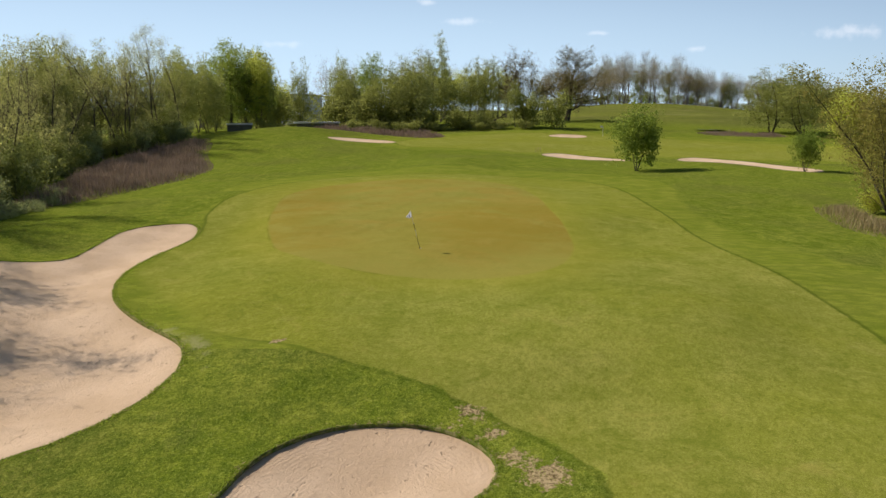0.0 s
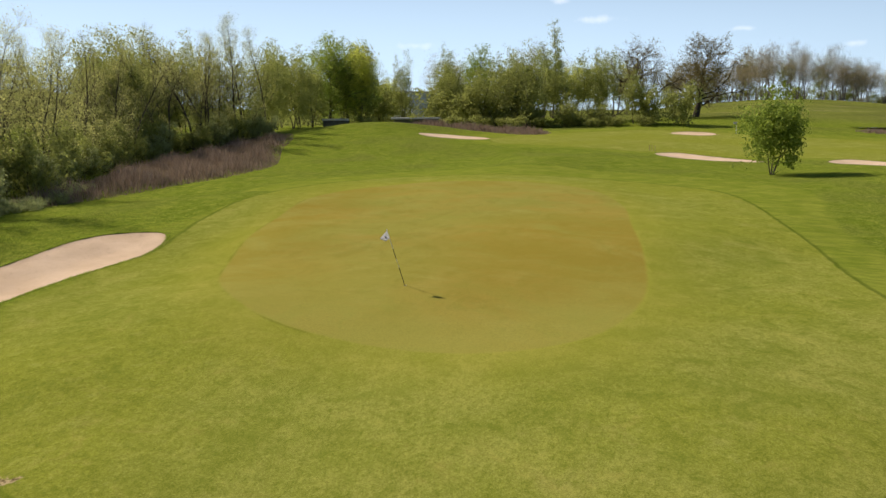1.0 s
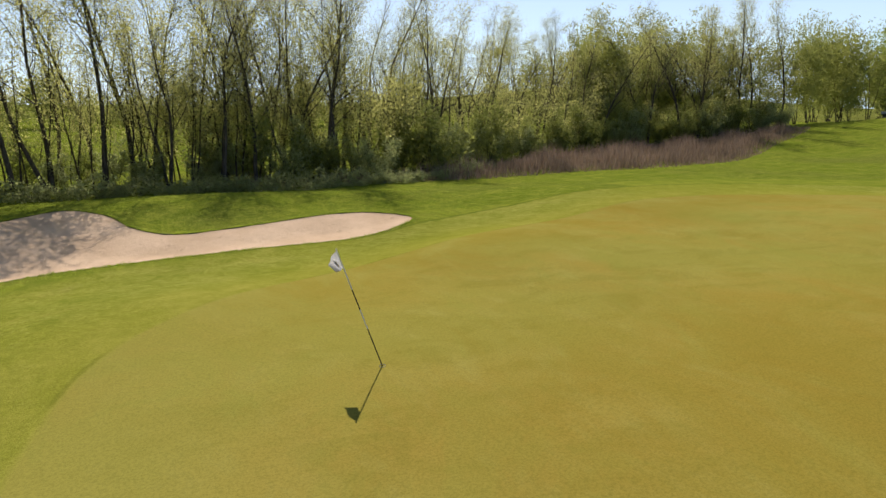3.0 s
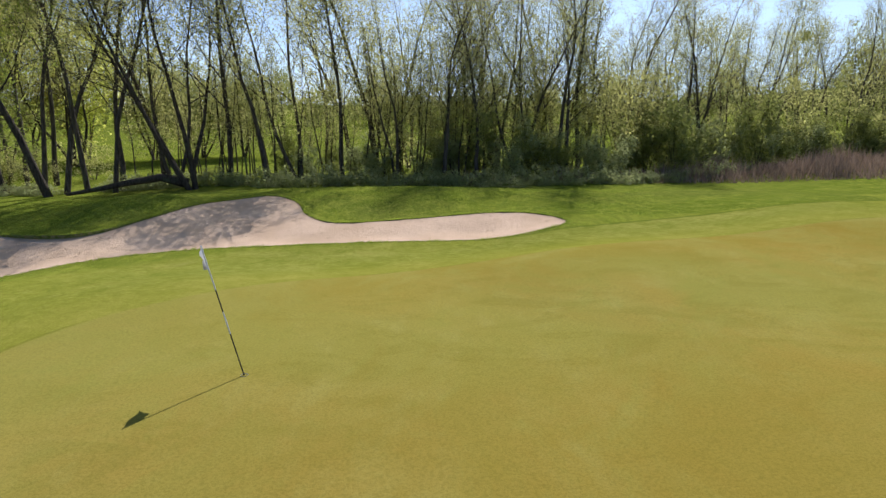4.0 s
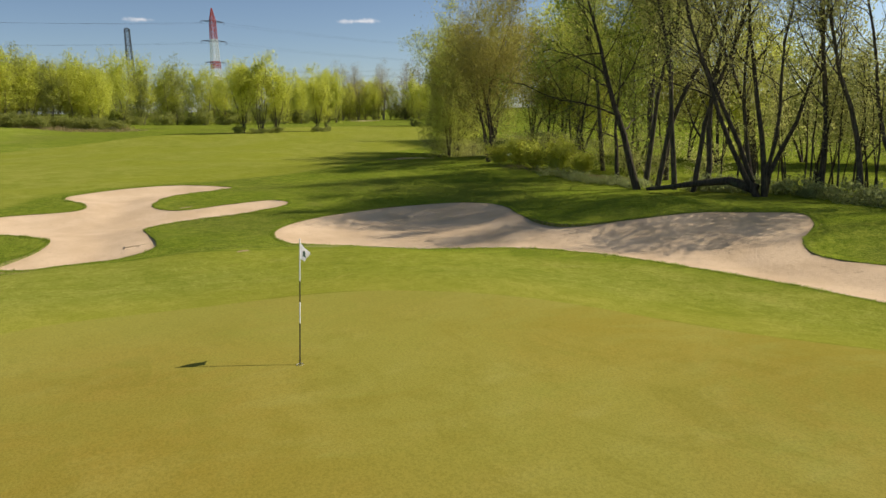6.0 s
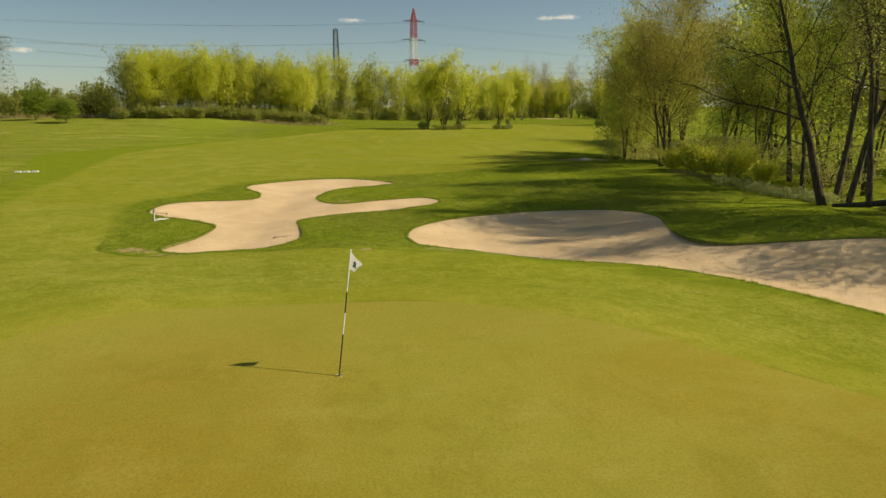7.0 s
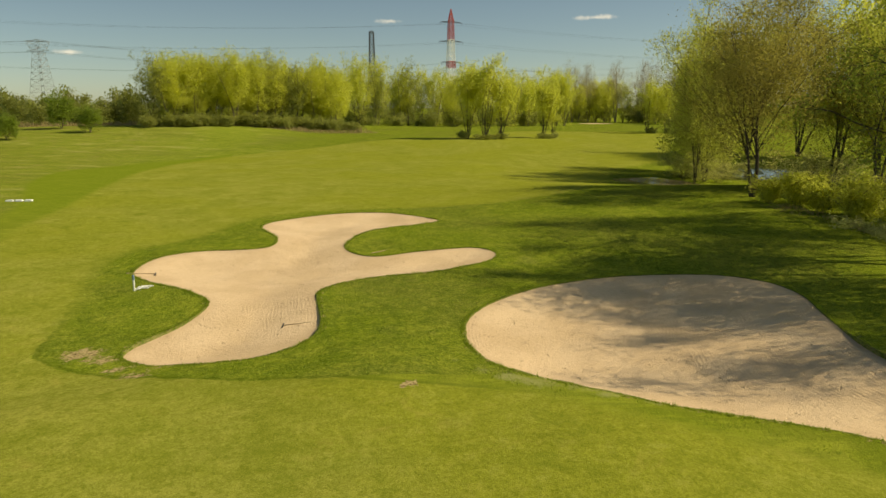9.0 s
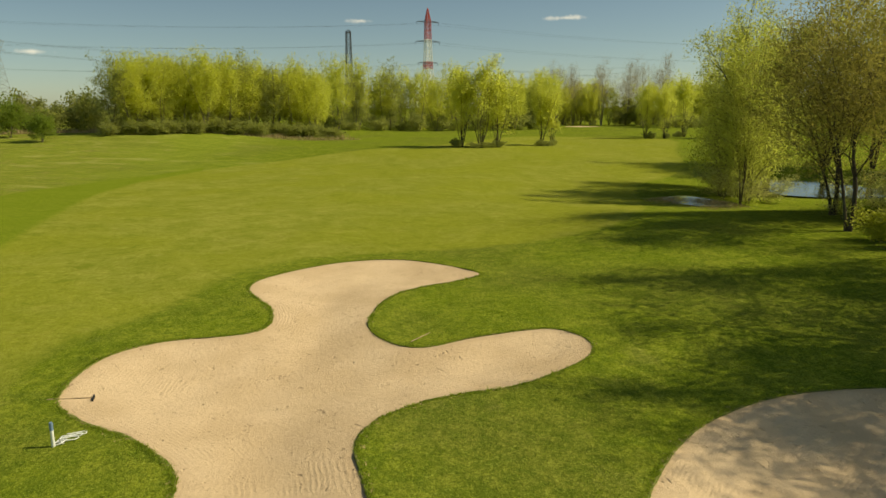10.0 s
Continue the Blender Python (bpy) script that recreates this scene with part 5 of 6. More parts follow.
# clumps and groves far down the fairway
for x, y, w, t in ((-122.5, 27.2, 0.85, 0.9), (-121.5, 30.2, 0.95, 0.98), (-122.5, 33.4, 0.9, 0.95), (-126.9, 43.0, 0.7, 0.85), (-127.5, 45.2, 0.6, 0.78), (-151.4, 76.7, 0.7, 0.86), (-150, 80.4, 0.7, 0.78), (-156, 89, 0.9, 1.0), (-148, 97, 0.9, 1.05)):
    kind_at("clump", x, y, rng.uniform(0, 360), w, t, rng.randint(0, 1))
    for k in range(2):
        kind_at("hedge", x + rng.uniform(-1.5, 1.5), y + rng.uniform(-1.6, 1.6), rng.uniform(0, 360), rng.uniform(0.28, 0.4), rng.uniform(0.18, 0.32), 0, label="low leafy bush at the foot of a willow clump")
for i in range(40):
    f = i / 39
    x = -140 - 22 * f - (i % 4) * 4 + rng.uniform(-1.5, 1.5)
    y = -30.5 + 37 * f + rng.uniform(-1.2, 1.2)
    size = rng.uniform(0.85, 1.0)
    kind_at("grove" if i % 7 else "grove_green", x, y, rng.uniform(0, 360), size, size * rng.uniform(0.95, 1.10) * (1.02 - 0.05 * f), rng.randint(0, 1), group="willow grove")
for i in range(46):
    f = i / 45
    y = 8 + 150 * f + rng.uniform(-3, 3)
    x = -196 - 45 * f + rng.uniform(-12, 12) - (40 if 78 < y < 118 else 0)
    size = rng.uniform(0.8, 1.1)
    kind_at(rng.choice(["grove", "grove_green", "grove", "grove"]), x, y, rng.uniform(0, 360), size, size * rng.uniform(1.0, 1.3), 0, group="far tree belt")
for i in range(44):
    f = i / 43
    y = 4 + 150 * f + rng.uniform(-2, 2)
    kind_at("far_hedge", -212 - 45 * f + rng.uniform(-4, 4) - (40 if 78 < y < 118 else 0), y, rng.uniform(0, 360), 1.0, rng.uniform(0.45, 0.8), 0, group="undergrowth of the far belt")
for x, y in ((-69.6, 42.4), (-73.5, 47.5), (-66.4, 41.2)):
    for k in range(3):
        w = rng.uniform(0.7, 1.0)
        kind_at("thicket_tree", x + rng.uniform(-2.6, 2.6), y + rng.uniform(-1.6, 1.4), rng.uniform(0, 360), w, w * rng.uniform(0.45, 0.75), rng.randint(0, 1), label="leafy bush at the foot of a pondside tree")
for k in range(18):
    kind_at("far_hedge" if k % 3 == 1 else "grove", -266 - rng.uniform(0, 14), 74 + 2.7 * k + rng.uniform(-1, 1), rng.uniform(0, 360), 1.0, rng.uniform(0.85, 1.15), 0, group="far tree belt")
for x, y, s, t in ((-136.4, -45.7, 1.0, 0.98), (-128.2, -38.4, 0.75, 0.72), (-119.6, -48.3, 0.8, 0.66), (-162, -12, 0.9, 0.7)):
    kind_at("round_bush", x, y, rng.uniform(0, 360), s, t, 0, label="rounded dark green tree before a far hedge")
for i in range(40):
    kind_at("hedge", -150 - rng.uniform(0, 28), -100 + 1.75 * i + rng.uniform(-1.5, 1.5), rng.uniform(0, 360), rng.uniform(0.9, 1.4), rng.uniform(0.9, 1.5), 0, group="far hedge")
for i in range(34):
    kind_at("hedge", -137 - 22 * i / 33 - rng.uniform(-1, 2), -31 + 40 * i / 33 + rng.uniform(-1.0, 1.0), rng.uniform(0, 360), rng.uniform(0.5, 0.85), rng.uniform(0.28, 0.6), 0, group="scrub before the grove")
for i in range(26):
    y = 10 + 140 * i / 25 + rng.uniform(-2, 2)
    if not 74 < y < 112:
        kind_at("hedge", -186 - 40 * i / 25 + rng.uniform(-4, 4), y, rng.uniform(0, 360), rng.uniform(0.8, 1.3), rng.uniform(0.4, 0.9), 0, group="scrub before the far belt")
for i in range(20):
    kind_at(rng.choice(["grove_green", "far_bare"]), -230 - rng.uniform(0, 50), -150 + 5 * i + rng.uniform(-2, 2), rng.uniform(0, 360), rng.uniform(0.6, 0.8), rng.uniform(0.5, 0.65), 0, group="far tree belt")

for k in range(16):
    kind_at(("far_bare", "grove", "far_hedge")[k % 3], -250 - rng.uniform(0, 10) + 0.7 * k, 97 + 2.5 * k + rng.uniform(-1, 1), rng.uniform(0, 360), 1.0, rng.uniform(0.9, 1.2) * (1.25 if k % 3 == 0 else 0.85), k % 2, group="far tree belt")

# the south side of the green
kind_at("round_bush", 46.5, -14.8, 30, 1.0, 1.08, 0, label="small round-crowned green tree alone on the turf")
kind_at("round_bush", 49.5, -33.2, 130, 0.62, 0.72, 0, label="young green tree beside a curved bunker")
kind_at("edge_willow", 14.0, -27.6, 60, 0.95, 0.98, 0)
kind_at("edge_willow", 18.5, -31.0, 160, 0.9, 0.88, 0, label="multi-stemmed willow with olive leaves behind dry reeds")
kind_at("grove", 24.5, -35.5, 10, 0.9, 0.8, 0, label="yellow-green willow behind a multi-stemmed tree")
kind_at("yellow_bush", 12.2, -29.8, 10, 0.9, 0.8)
kind_at("yellow_bush", 19.5, -28.4, 90, 0.8, 0.7)
for x, y, w, t in ((134, -52, 1.9, 0.98), (126, -56, 1.6, 0.9), (140, -60, 1.6, 0.9), (96, -54, 1.2, 0.7), (84, -62, 1.1, 0.78), (70, -62, 1.1, 0.75)):
    kind_at("grove_green" if x > 100 else "grove", x, y, rng.uniform(0, 360), w, t, 0, label="broad yellow-green willow beside a far pond", sink=0.3)

# the east background, with an open sight line to the building beyond
def open_line(x, y):
    return x > 112 and abs(y - 58.6 - 0.45 * (x - 143.5)) < 0.029 * x


kind_at("dense", 113.9, 67.4, 10, 0.92, 0.92, 0)
kind_at("dense", 125.5, 69.0, 100, 0.95, 0.92, 1)
kind_at("dense", 136.7, 72.0, 200, 0.75, 0.95, 0)
kind_at("grove", 118.5, 62.5, 10, 1.1, 1.22, 0, label="tall yellow-green willow before a dark broadleaf tree")
kind_at("grove_green", 116.0, 65.5, 10, 0.9, 1.2, 0)
kind_at("grove_dark", 121.5, 63.5, 110, 1.0, 1.25, 1)
for x, y, t in ((80, 59.5, 0.92), (85.5, 62, 1.0), (90.5, 60.5, 0.95), (76, 62, 0.95), (94, 68, 1.05), (101, 73, 1.05), (108, 76, 1.1)):
    kind_at("grove_green", x, y, rng.uniform(0, 360), 0.9, t, 0)
kind_at("grove_green", 104.0, 66.0, 210, 0.9, 0.95, 0)
kind_at("grove_dark", 97.0, 66.0, 310, 0.9, 1.0, 1)
kind_at("grove_green", 128.3, 56.6, 200, 0.72, 1.08, 0, label="slim light green tree standing before a low wall")
kind_at("grove_green", 134.3, 47.7, 20, 0.95, 1.18, 1)
kind_at("hedge", 125.5, 42.5, 70, 1.2, 1.5, 0)
kind_at("dense", 146.0, 44.6, 220, 0.62, 0.86, 0)
kind_at("grove_dark", 128.7, 33.4, 60, 1.0, 0.98, 0)
kind_at("grove_green", 130.5, 29.6, 160, 1.1, 1.12, 0)
kind_at("grove_green", 128.4, 25.8, 260, 0.95, 1.0, 1)
kind_at("far_bare", 164.8, 35.5, 15, 1.1, 1.15, 0)
kind_at("poplar", 160.0, 31.0, 80, 1.2, 0.7, 0)
kind_at("poplar", 146.7, 25.4, 0, 0.95, 0.84, 0)
kind_at("poplar", 146.0, 27.6, 90, 0.9, 0.62, 0)
kind_at("grove_dark", 123.8, 19.8, 70, 0.95, 0.92, 0)
kind_at("grove_green", 127.6, 15.6, 170, 0.95, 0.92, 1)
kind_at("grove_green", 131.0, 12.2, 270, 0.9, 0.95, 0)
kind_at("hedge", 118.5, 17.0, 20, 1.0, 0.9, 0)
kind_at("hedge", 120.0, 11.0, 120, 0.9, 0.8, 0)
kind_at("hedge", 121.0, 24.0, 220, 1.0, 0.8, 0)
kind_at("hedge", 122.0, 35.0, 320, 1.0, 0.9, 0)
for k in range(26):
    f = k / 25
    x, y = 134 + 14 * math.sin(5 * f) + rng.uniform(-3, 3), 86 - 60 * f + rng.uniform(-1.5, 1.5)
    if not open_line(x, y):
        kind_at("far_hedge" if k % 3 else "grove_green", x, y, rng.uniform(0, 360), rng.uniform(0.95, 1.2), rng.uniform(0.8, 1.1), k % 2, group="trees behind the far turf")
for x, y, t in ((172.6, 19.2, 0.66), (175, 17.2, 0.62), (178.0, 15.2, 0.68), (173.4, 13.4, 0.6), (176, 11.2, 0.56)):
    kind_at("poplar", x, y, rng.uniform(0, 360), 0.75, t, 0, group="row of poplars")
kind_at("grove_dark", 122.1, 4.3, 30, 0.66, 0.68, 0)
kind_at("hedge", 121.6, 1.6, 30, 0.9, 1.35, 0, label="rounded olive-green shrub below an old oak")
kind_at("hedge", 120.6, -4.6, 130, 1.15, 1.5, 0, label="rounded olive-green shrub before old oaks")
kind_at("oak", 144.3, 3.3, 0, 0.92, 0.80, 0)
kind_at("oak_budding", 147.5, -6.8, 140, 0.9, 0.88, 0)
for i in range(14):
    kind_at("hedge", 112 + rng.uniform(-2, 5) + (i > 9) * 6, 60 - 4.4 * i + rng.uniform(-1, 1), rng.uniform(0, 360), rng.uniform(0.6, 0.9), rng.uniform(0.3, 0.5), 0, group="scrub before far trees")
for i in range(64):
    f = i / 63
    x, y = 262 + 40 * f + rng.uniform(-12, 12), 5 - 140 * f + rng.uniform(-3, 3)
    size = rng.uniform(0.85, 1.1)
    kind_at("far_bare" if i % 6 else "grove_green", x, y, rng.uniform(0, 360), size, size * (1.12 if 10 < i < 26 else 0.9), i % 2, group="row of far trees")
for i in range(30):
    f = i / 29
    x, y = 160 + rng.uniform(0, 40), 125 - 110 * f + rng.uniform(-3, 3)
    if not open_line(x, y):
        kind_at(rng.choice(["grove_green", "grove", "far_bare"]), x, y, rng.uniform(0, 360), 1.1, rng.uniform(0.85, 1.1), 0, group="far tree belt")
for i in range(20):
    kind_at(rng.choice(["grove", "grove_green"]), 120 + rng.uniform(0, 120), -75 - 4 * i + rng.uniform(-3, 3), rng.uniform(0, 360), 1.0, rng.uniform(0.6, 0.85), 0, group="far tree belt")
for x, y, t in ((208, 82, 0.5), (207, 89, 0.42), (209, 101, 0.8), (211, 105, 0.95), (205, 76, 0.9), (214, 72, 1.0), (216, 108, 1.1)):
    kind_at("far_hedge", x, y, rng.uniform(0, 360), 1.0, t, 0, label="olive-brown tree before a pale building")
for i in range(40):
    f = i / 39
    kind_at("far_hedge", 276 + 40 * f + rng.uniform(-4, 4), 8 - 150 * f + rng.uniform(-2, 2), rng.uniform(0, 360), 0.9, rng.uniform(0.4, 0.65), 0, group="undergrowth of the far row")
# beyond the north meadow
for i in range(66):
    f = i / 65
    kind_at("far_hedge" if i % 5 else "grove_green", -190 + 320 * f + rng.uniform(-2, 2), 146 + rng.uniform(-6, 14), rng.uniform(0, 360), 1.1, rng.uniform(0.75, 1.15), 0, group="hedge beyond the meadow")


# ---- thickets, reeds and long grass ----
def thicket(name, outline, count, tall, wide, material, label, category, seed, low=0.0, lean=0.25):
    """A patch of upright stems that nobody could count, inside an outline."""
    line = spline(outline, 1.0)
    r = np.random.default_rng(seed)
    lo, hi = line.min(0), line.max(0)
    p = r.uniform(lo, hi, (count * 4, 2))
    p = p[inside(p[:, 0], p[:, 1], line)][:count]
    n = len(p)
    z = level(p[:, 0], p[:, 1])
    edge = np.clip(-signed(p[:, 0], p[:, 1], line) / 2.0, 0.25, 1)
    lumps = 0.7 + 0.5 * np.sin(p[:, 0] * 0.9 + np.sin(p[:, 1] * 1.1)) * np.sin(p[:, 1] * 0.8)
    h = tall * r.uniform(0.55, 1.2, n) * edge * np.clip(lumps, 0.5, 1.3)
    a = r.uniform(0, 2 * math.pi, n)
    side = np.c_[np.cos(a), np.sin(a), np.zeros(n)] * wide
    foot = np.c_[p, z - 0.03 + low * h]
    tip = foot + np.c_[r.normal(0, lean, (n, 2)) * h[:, None], h]
    mid = foot * 0.45 + tip * 0.55 + r.normal(0, 0.06, (n, 3)) * h[:, None]
    v = np.stack([foot - side, foot + side, mid + side * 0.8, mid - side * 0.8, tip], 1).reshape(-1, 3)
    k = 5 * np.arange(n)
    faces = [f for i in k for f in ((i, i + 1, i + 2, i + 3), (i + 3, i + 2, i + 4))]
    ob = mesh_object(name, v, faces, material, smooth=False)
    return tagged(ob, label, category, kind="stuff")


RED_PATCH = [(-3, 32.9), (3, 32.0), (9, 32.6), (14, 32.6), (18, 31.8), (22, 31), (28, 30.6), (36, 32.2), (45, 35.2), (58, 43), (67, 47), (72, 51.5), (62, 54), (50, 53), (36, 47), (24, 41), (13, 37), (5, 35.2)]
thicket("red_stem_thicket", RED_PATCH, 26000, 1.35, 0.022, STEM_RED, "dull reddish-brown leafless stems in a dense low thicket", "thicket", 3)
thicket("red_stem_thicket", [(96, 18), (100, 30), (103, 44), (109, 46), (110, 32), (106, 18)], 4500, 1.3, 0.05, STEM_RED, "dull reddish-brown scrub before far trees", "thicket", 4)
thicket("red_stem_thicket", [(119, -36), (120, -50), (127, -52), (126, -36)], 2600, 0.8, 0.05, STEM_RED, "reddish-brown scrub beside a far pond", "thicket", 5)
thicket("dry_reeds", [(10, -25), (15, -24.2), (22, -25.4), (23, -28), (15, -28.4), (10, -27.6)], 3200, 1.0, 0.014, STEM_STRAW, "straw-coloured dry reeds and long grass under a willow", "reeds", 6)
thicket("dry_reeds", [(-32, 30), (-27, 29.4), (-23, 30.6), (-24, 33), (-30, 33.5)], 3000, 0.5, 0.014, STEM_STRAW, "dry straw-coloured grass and twigs under willows", "reeds", 7)
thicket("dry_reeds", [(-147, -62), (-146, -20), (-148, 10), (-153, 10), (-152, -20), (-153, -62)], 5000, 1.1, 0.05, STEM_STRAW, "strip of dry brownish scrub before a far grove", "reeds", 8)
thicket("dead_stems", [(-42, 30), (-36, 29), (-31, 29.2), (-29, 30.6), (-34, 31.6), (-41, 31.6)], 1500, 0.55, 0.012, STEM_STRAW, "brownish dead stems at the foot of a yellow bush", "thicket", 9, 0, 0.5)
thicket("pond_reeds", [(-71, 32), (-66, 30.8), (-61, 33), (-60, 37), (-63, 39.5), (-70, 38)], 5200, 0.30, 0.016, STEM_STRAW, "sparse pale reeds standing in shallow water", "reeds", 10)
thicket("long_grass", [(7, 31), (15, 32.2), (22, 30.6), (30, 29.8), (40, 32), (40, 33.2), (30, 31), (22, 32), (14, 34), (7, 33)], 5000, 0.35, 0.012, BLADE, "unmown green grass at the foot of a thicket", "grass", 12)


def rough_grass():
    """Longer blades in the rough round the bunkers, and hanging over their lips."""
    r = np.random.default_rng(21)
    spots = []
    for line, _ in BUNKERS[:2]:
        i = r.integers(0, len(line), 13000)
        spots.append(line[i] + r.normal(0, 0.10, (13000, 2)))
    wide = r.uniform((-48, -11), (12, 28), (80000, 2))
    spots = np.concatenate(spots + [wide])
    x, y = spots.T
    ok = (signed(x, y, FAIRWAY, 20) > 0.3) | (np.arange(len(x)) < 26000)
    for line, _ in BUNKERS[:2]:
        ok &= signed(x, y, line, 20) > -0.02
    spots = spots[ok][:60000]
    n = len(spots)
    z = level(spots[:, 0], spots[:, 1])
    bank = np.minimum(*(np.abs(signed(spots[:, 0], spots[:, 1], line, 20)) for line, _ in BUNKERS[:2]))
    z = z + 0.05 * np.exp(-((bank / 1.1) ** 2))
    foot = np.c_[spots, z - 0.01]
    out = []
    for _ in range(2):
        a = r.uniform(0, 2 * math.pi, n)
        h = r.uniform(0.035, 0.10, n) * np.clip(0.6 + 0.5 * np.sin(foot[:, 0] * 1.7) * np.sin(foot[:, 1] * 2.1 + foot[:, 0]), 0.45, 1.1)
        side = np.c_[np.cos(a), np.sin(a), np.zeros(n)] * 0.011
        tip = foot + np.c_[r.normal(0, 0.045, (n, 2)), h]
        base = foot + np.c_[r.normal(0, 0.03, (n, 2)), np.zeros(n)]
        out.append(np.stack([base - side, base + side, tip], 1))
    v = np.concatenate(out).reshape(-1, 3)
    ob = mesh_object("rough_grass", v, np.arange(len(v)).reshape(-1, 3), BLADE, smooth=False)
    tagged(ob, "longer green grass blades in the rough round bunkers", "grass", kind="stuff")


def lip_fringe():
    """Uncut tufts along the two large bunkers, leaning out over the sand and hanging down the cut edge."""
    r = np.random.default_rng(33)
    tris = []
    for k, (line, _) in enumerate(BUNKERS[:2]):
        along = np.roll(line, -1, 0) - line
        count = 17000
        i = r.integers(0, len(line), count)
        p = line[i] + along[i] * r.uniform(0, 1, (count, 1))
        inward = np.c_[-along[i, 1], along[i, 0]] / (np.linalg.norm(along[i], axis=1)[:, None] + 1e-9)
        probe = inside(p[:, 0] + 0.1 * inward[:, 0], p[:, 1] + 0.1 * inward[:, 1], line)
        inward[~probe] *= -1
        clump = np.clip(0.55 + 0.6 * np.sin(p[:, 0] * 3.1 + 2 * np.sin(p[:, 1] * 2.3)) * np.sin(p[:, 1] * 2.7), 0.12, 1.15)
        deep = hollow(k, p[:, 0], p[:, 1])
        root = np.c_[p - inward * r.uniform(-0.01, 0.16, (count, 1)), level(p[:, 0], p[:, 1]) + 0.045]
        out = r.uniform(-0.02, 0.10, count) * clump
        rise = r.uniform(-0.06, 0.13, count) * clump - r.uniform(0, 0.9, count) * deep * (out > 0.02)
        tip = root + np.c_[inward * out[:, None] + r.normal(0, 0.03, (count, 2)), rise]
        a = r.uniform(0, 2 * math.pi, count)
        side = np.c_[np.cos(a), np.sin(a), np.zeros(count)] * r.uniform(0.008, 0.02, (count, 1))
        tris.append(np.stack([root - side, root + side, tip], 1))
    v = np.concatenate(tris).reshape(-1, 3)
    ob = mesh_object("lip_grass", v, np.arange(len(v)).reshape(-1, 3), BLADE, smooth=False)
    tagged(ob, "ragged uncut grass hanging over the bunker edges", "grass", kind="stuff")


lip_fringe()


rough_grass()


# ---- water ----
def water_sheet(name, cx, cy, rx, ry, z, label):
    bm = bmesh.new()
    ring = [bm.verts.new((cx + rx * math.cos(t) * (1 + 0.12 * math.sin(3 * t)), cy + ry * math.sin(t) * (1 + 0.15 * math.cos(2 * t)), z)) for t in np.linspace(0, 2 * math.pi, 40, endpoint=False)]
    bm.faces.new(ring)
    me = bpy.data.meshes.new(name)
    bm.to_mesh(me)
    bm.free()
    me.materials.append(WATER)
    tagged(new(name, me), label, "water", kind="structure")


POND_Z = float(level(-78, 57)) + 0.7
water_sheet("water", -66.2, 35.4, 3.8, 2.6, float(level(-66.2, 35.4)) + 0.05, "shallow pool of still water with reeds on turf")
water_sheet("water", -78, 57, 10.5, 9, POND_Z, "still dark pond under trees at the course edge")
water_sheet("water", 132, -38, 3.5, 4.5, float(level(132, -38)) + 0.12, "small far pond among grassy banks")


# ---- built things ----
WHITE = plain_material("white_paint", (0.80, 0.80, 0.78), 0.45, 0, 0.2, 30)
BLACK = plain_material("black_paint", (0.015, 0.015, 0.017), 0.4, 0, 0.2, 30)
NAVY = plain_material("navy_print", (0.03, 0.04, 0.12), 0.7, 0, 0.2, 30)
EMBLEM = plain_material("emblem_print", (0.02, 0.05, 0.035), 0.7, 0, 0.2, 30)
BLUE = plain_material("blue_paint", (0.17, 0.26, 0.42), 0.5, 0, 0.2, 30)
CLOTH = leaf_material("flag_cloth", (0.78, 0.79, 0.82), (0.84, 0.85, 0.87), (0.6, 0.62, 0.68), 0.3)
WOOD = plain_material("weathered_wood", (0.42, 0.31, 0.19), 0.8, 0, 0.6, 25)
# dark tone standing in for the shadow below the wall's pale cap
WALL_SHADE = plain_material("wall_shade", (0.16, 0.15, 0.12), 0.95, 0, 0.5, 2)
STEEL = plain_material("dark_steel", (0.055, 0.055, 0.05), 0.6, 0.3, 0.5, 3)
GALVA = plain_material("grey_steel", (0.36, 0.38, 0.40), 0.5, 0.4, 0.4, 2)
RED = plain_material("red_paint", (0.48, 0.06, 0.035), 0.6, 0, 0.3, 2)
CONCRETE = plain_material("pale_concrete", (0.72, 0.69, 0.63), 0.9, 0, 0.5, 3)
CLADDING = plain_material("pale_cladding", (0.58, 0.62, 0.68), 0.6, 0, 0.25, 1)
ROOFING = plain_material("grey_roof", (0.30, 0.32, 0.35), 0.8, 0, 0.3, 1)
GLASS_DARK = plain_material("dark_window", (0.02, 0.025, 0.03), 0.1, 0, 0.1, 1)


def rod(bm, a, b, r0, r1=None, sides=10):
    """A capped tapered rod from a to b."""
    a, b = Vector(a), Vector(b)
    d = b - a
    m = Matrix.Translation((a + b) / 2) @ d.to_track_quat("Z", "Y").to_matrix().to_4x4()
    bmesh.ops.create_cone(bm, cap_ends=True, segments=sides, radius1=r0, radius2=r0 if r1 is None else r1, depth=d.length, matrix=m)


def box(bm, size, m=Matrix(), bevel=0.0):
    made = bmesh.ops.create_cube(bm, size=1, matrix=m @ Matrix.Diagonal((*size, 1)))
    if bevel:
        edges = {e for v in made["verts"] for e in v.link_edges}
        bmesh.ops.bevel(bm, geom=list(edges), offset=bevel, segments=2, affect="EDGES")


def thing(name, label, category, m=Matrix(), group=""):
    ob = new(name)
    ob.empty_display_size = 0.3
    ob.matrix_basis = m
    return tagged(ob, label, category, group)


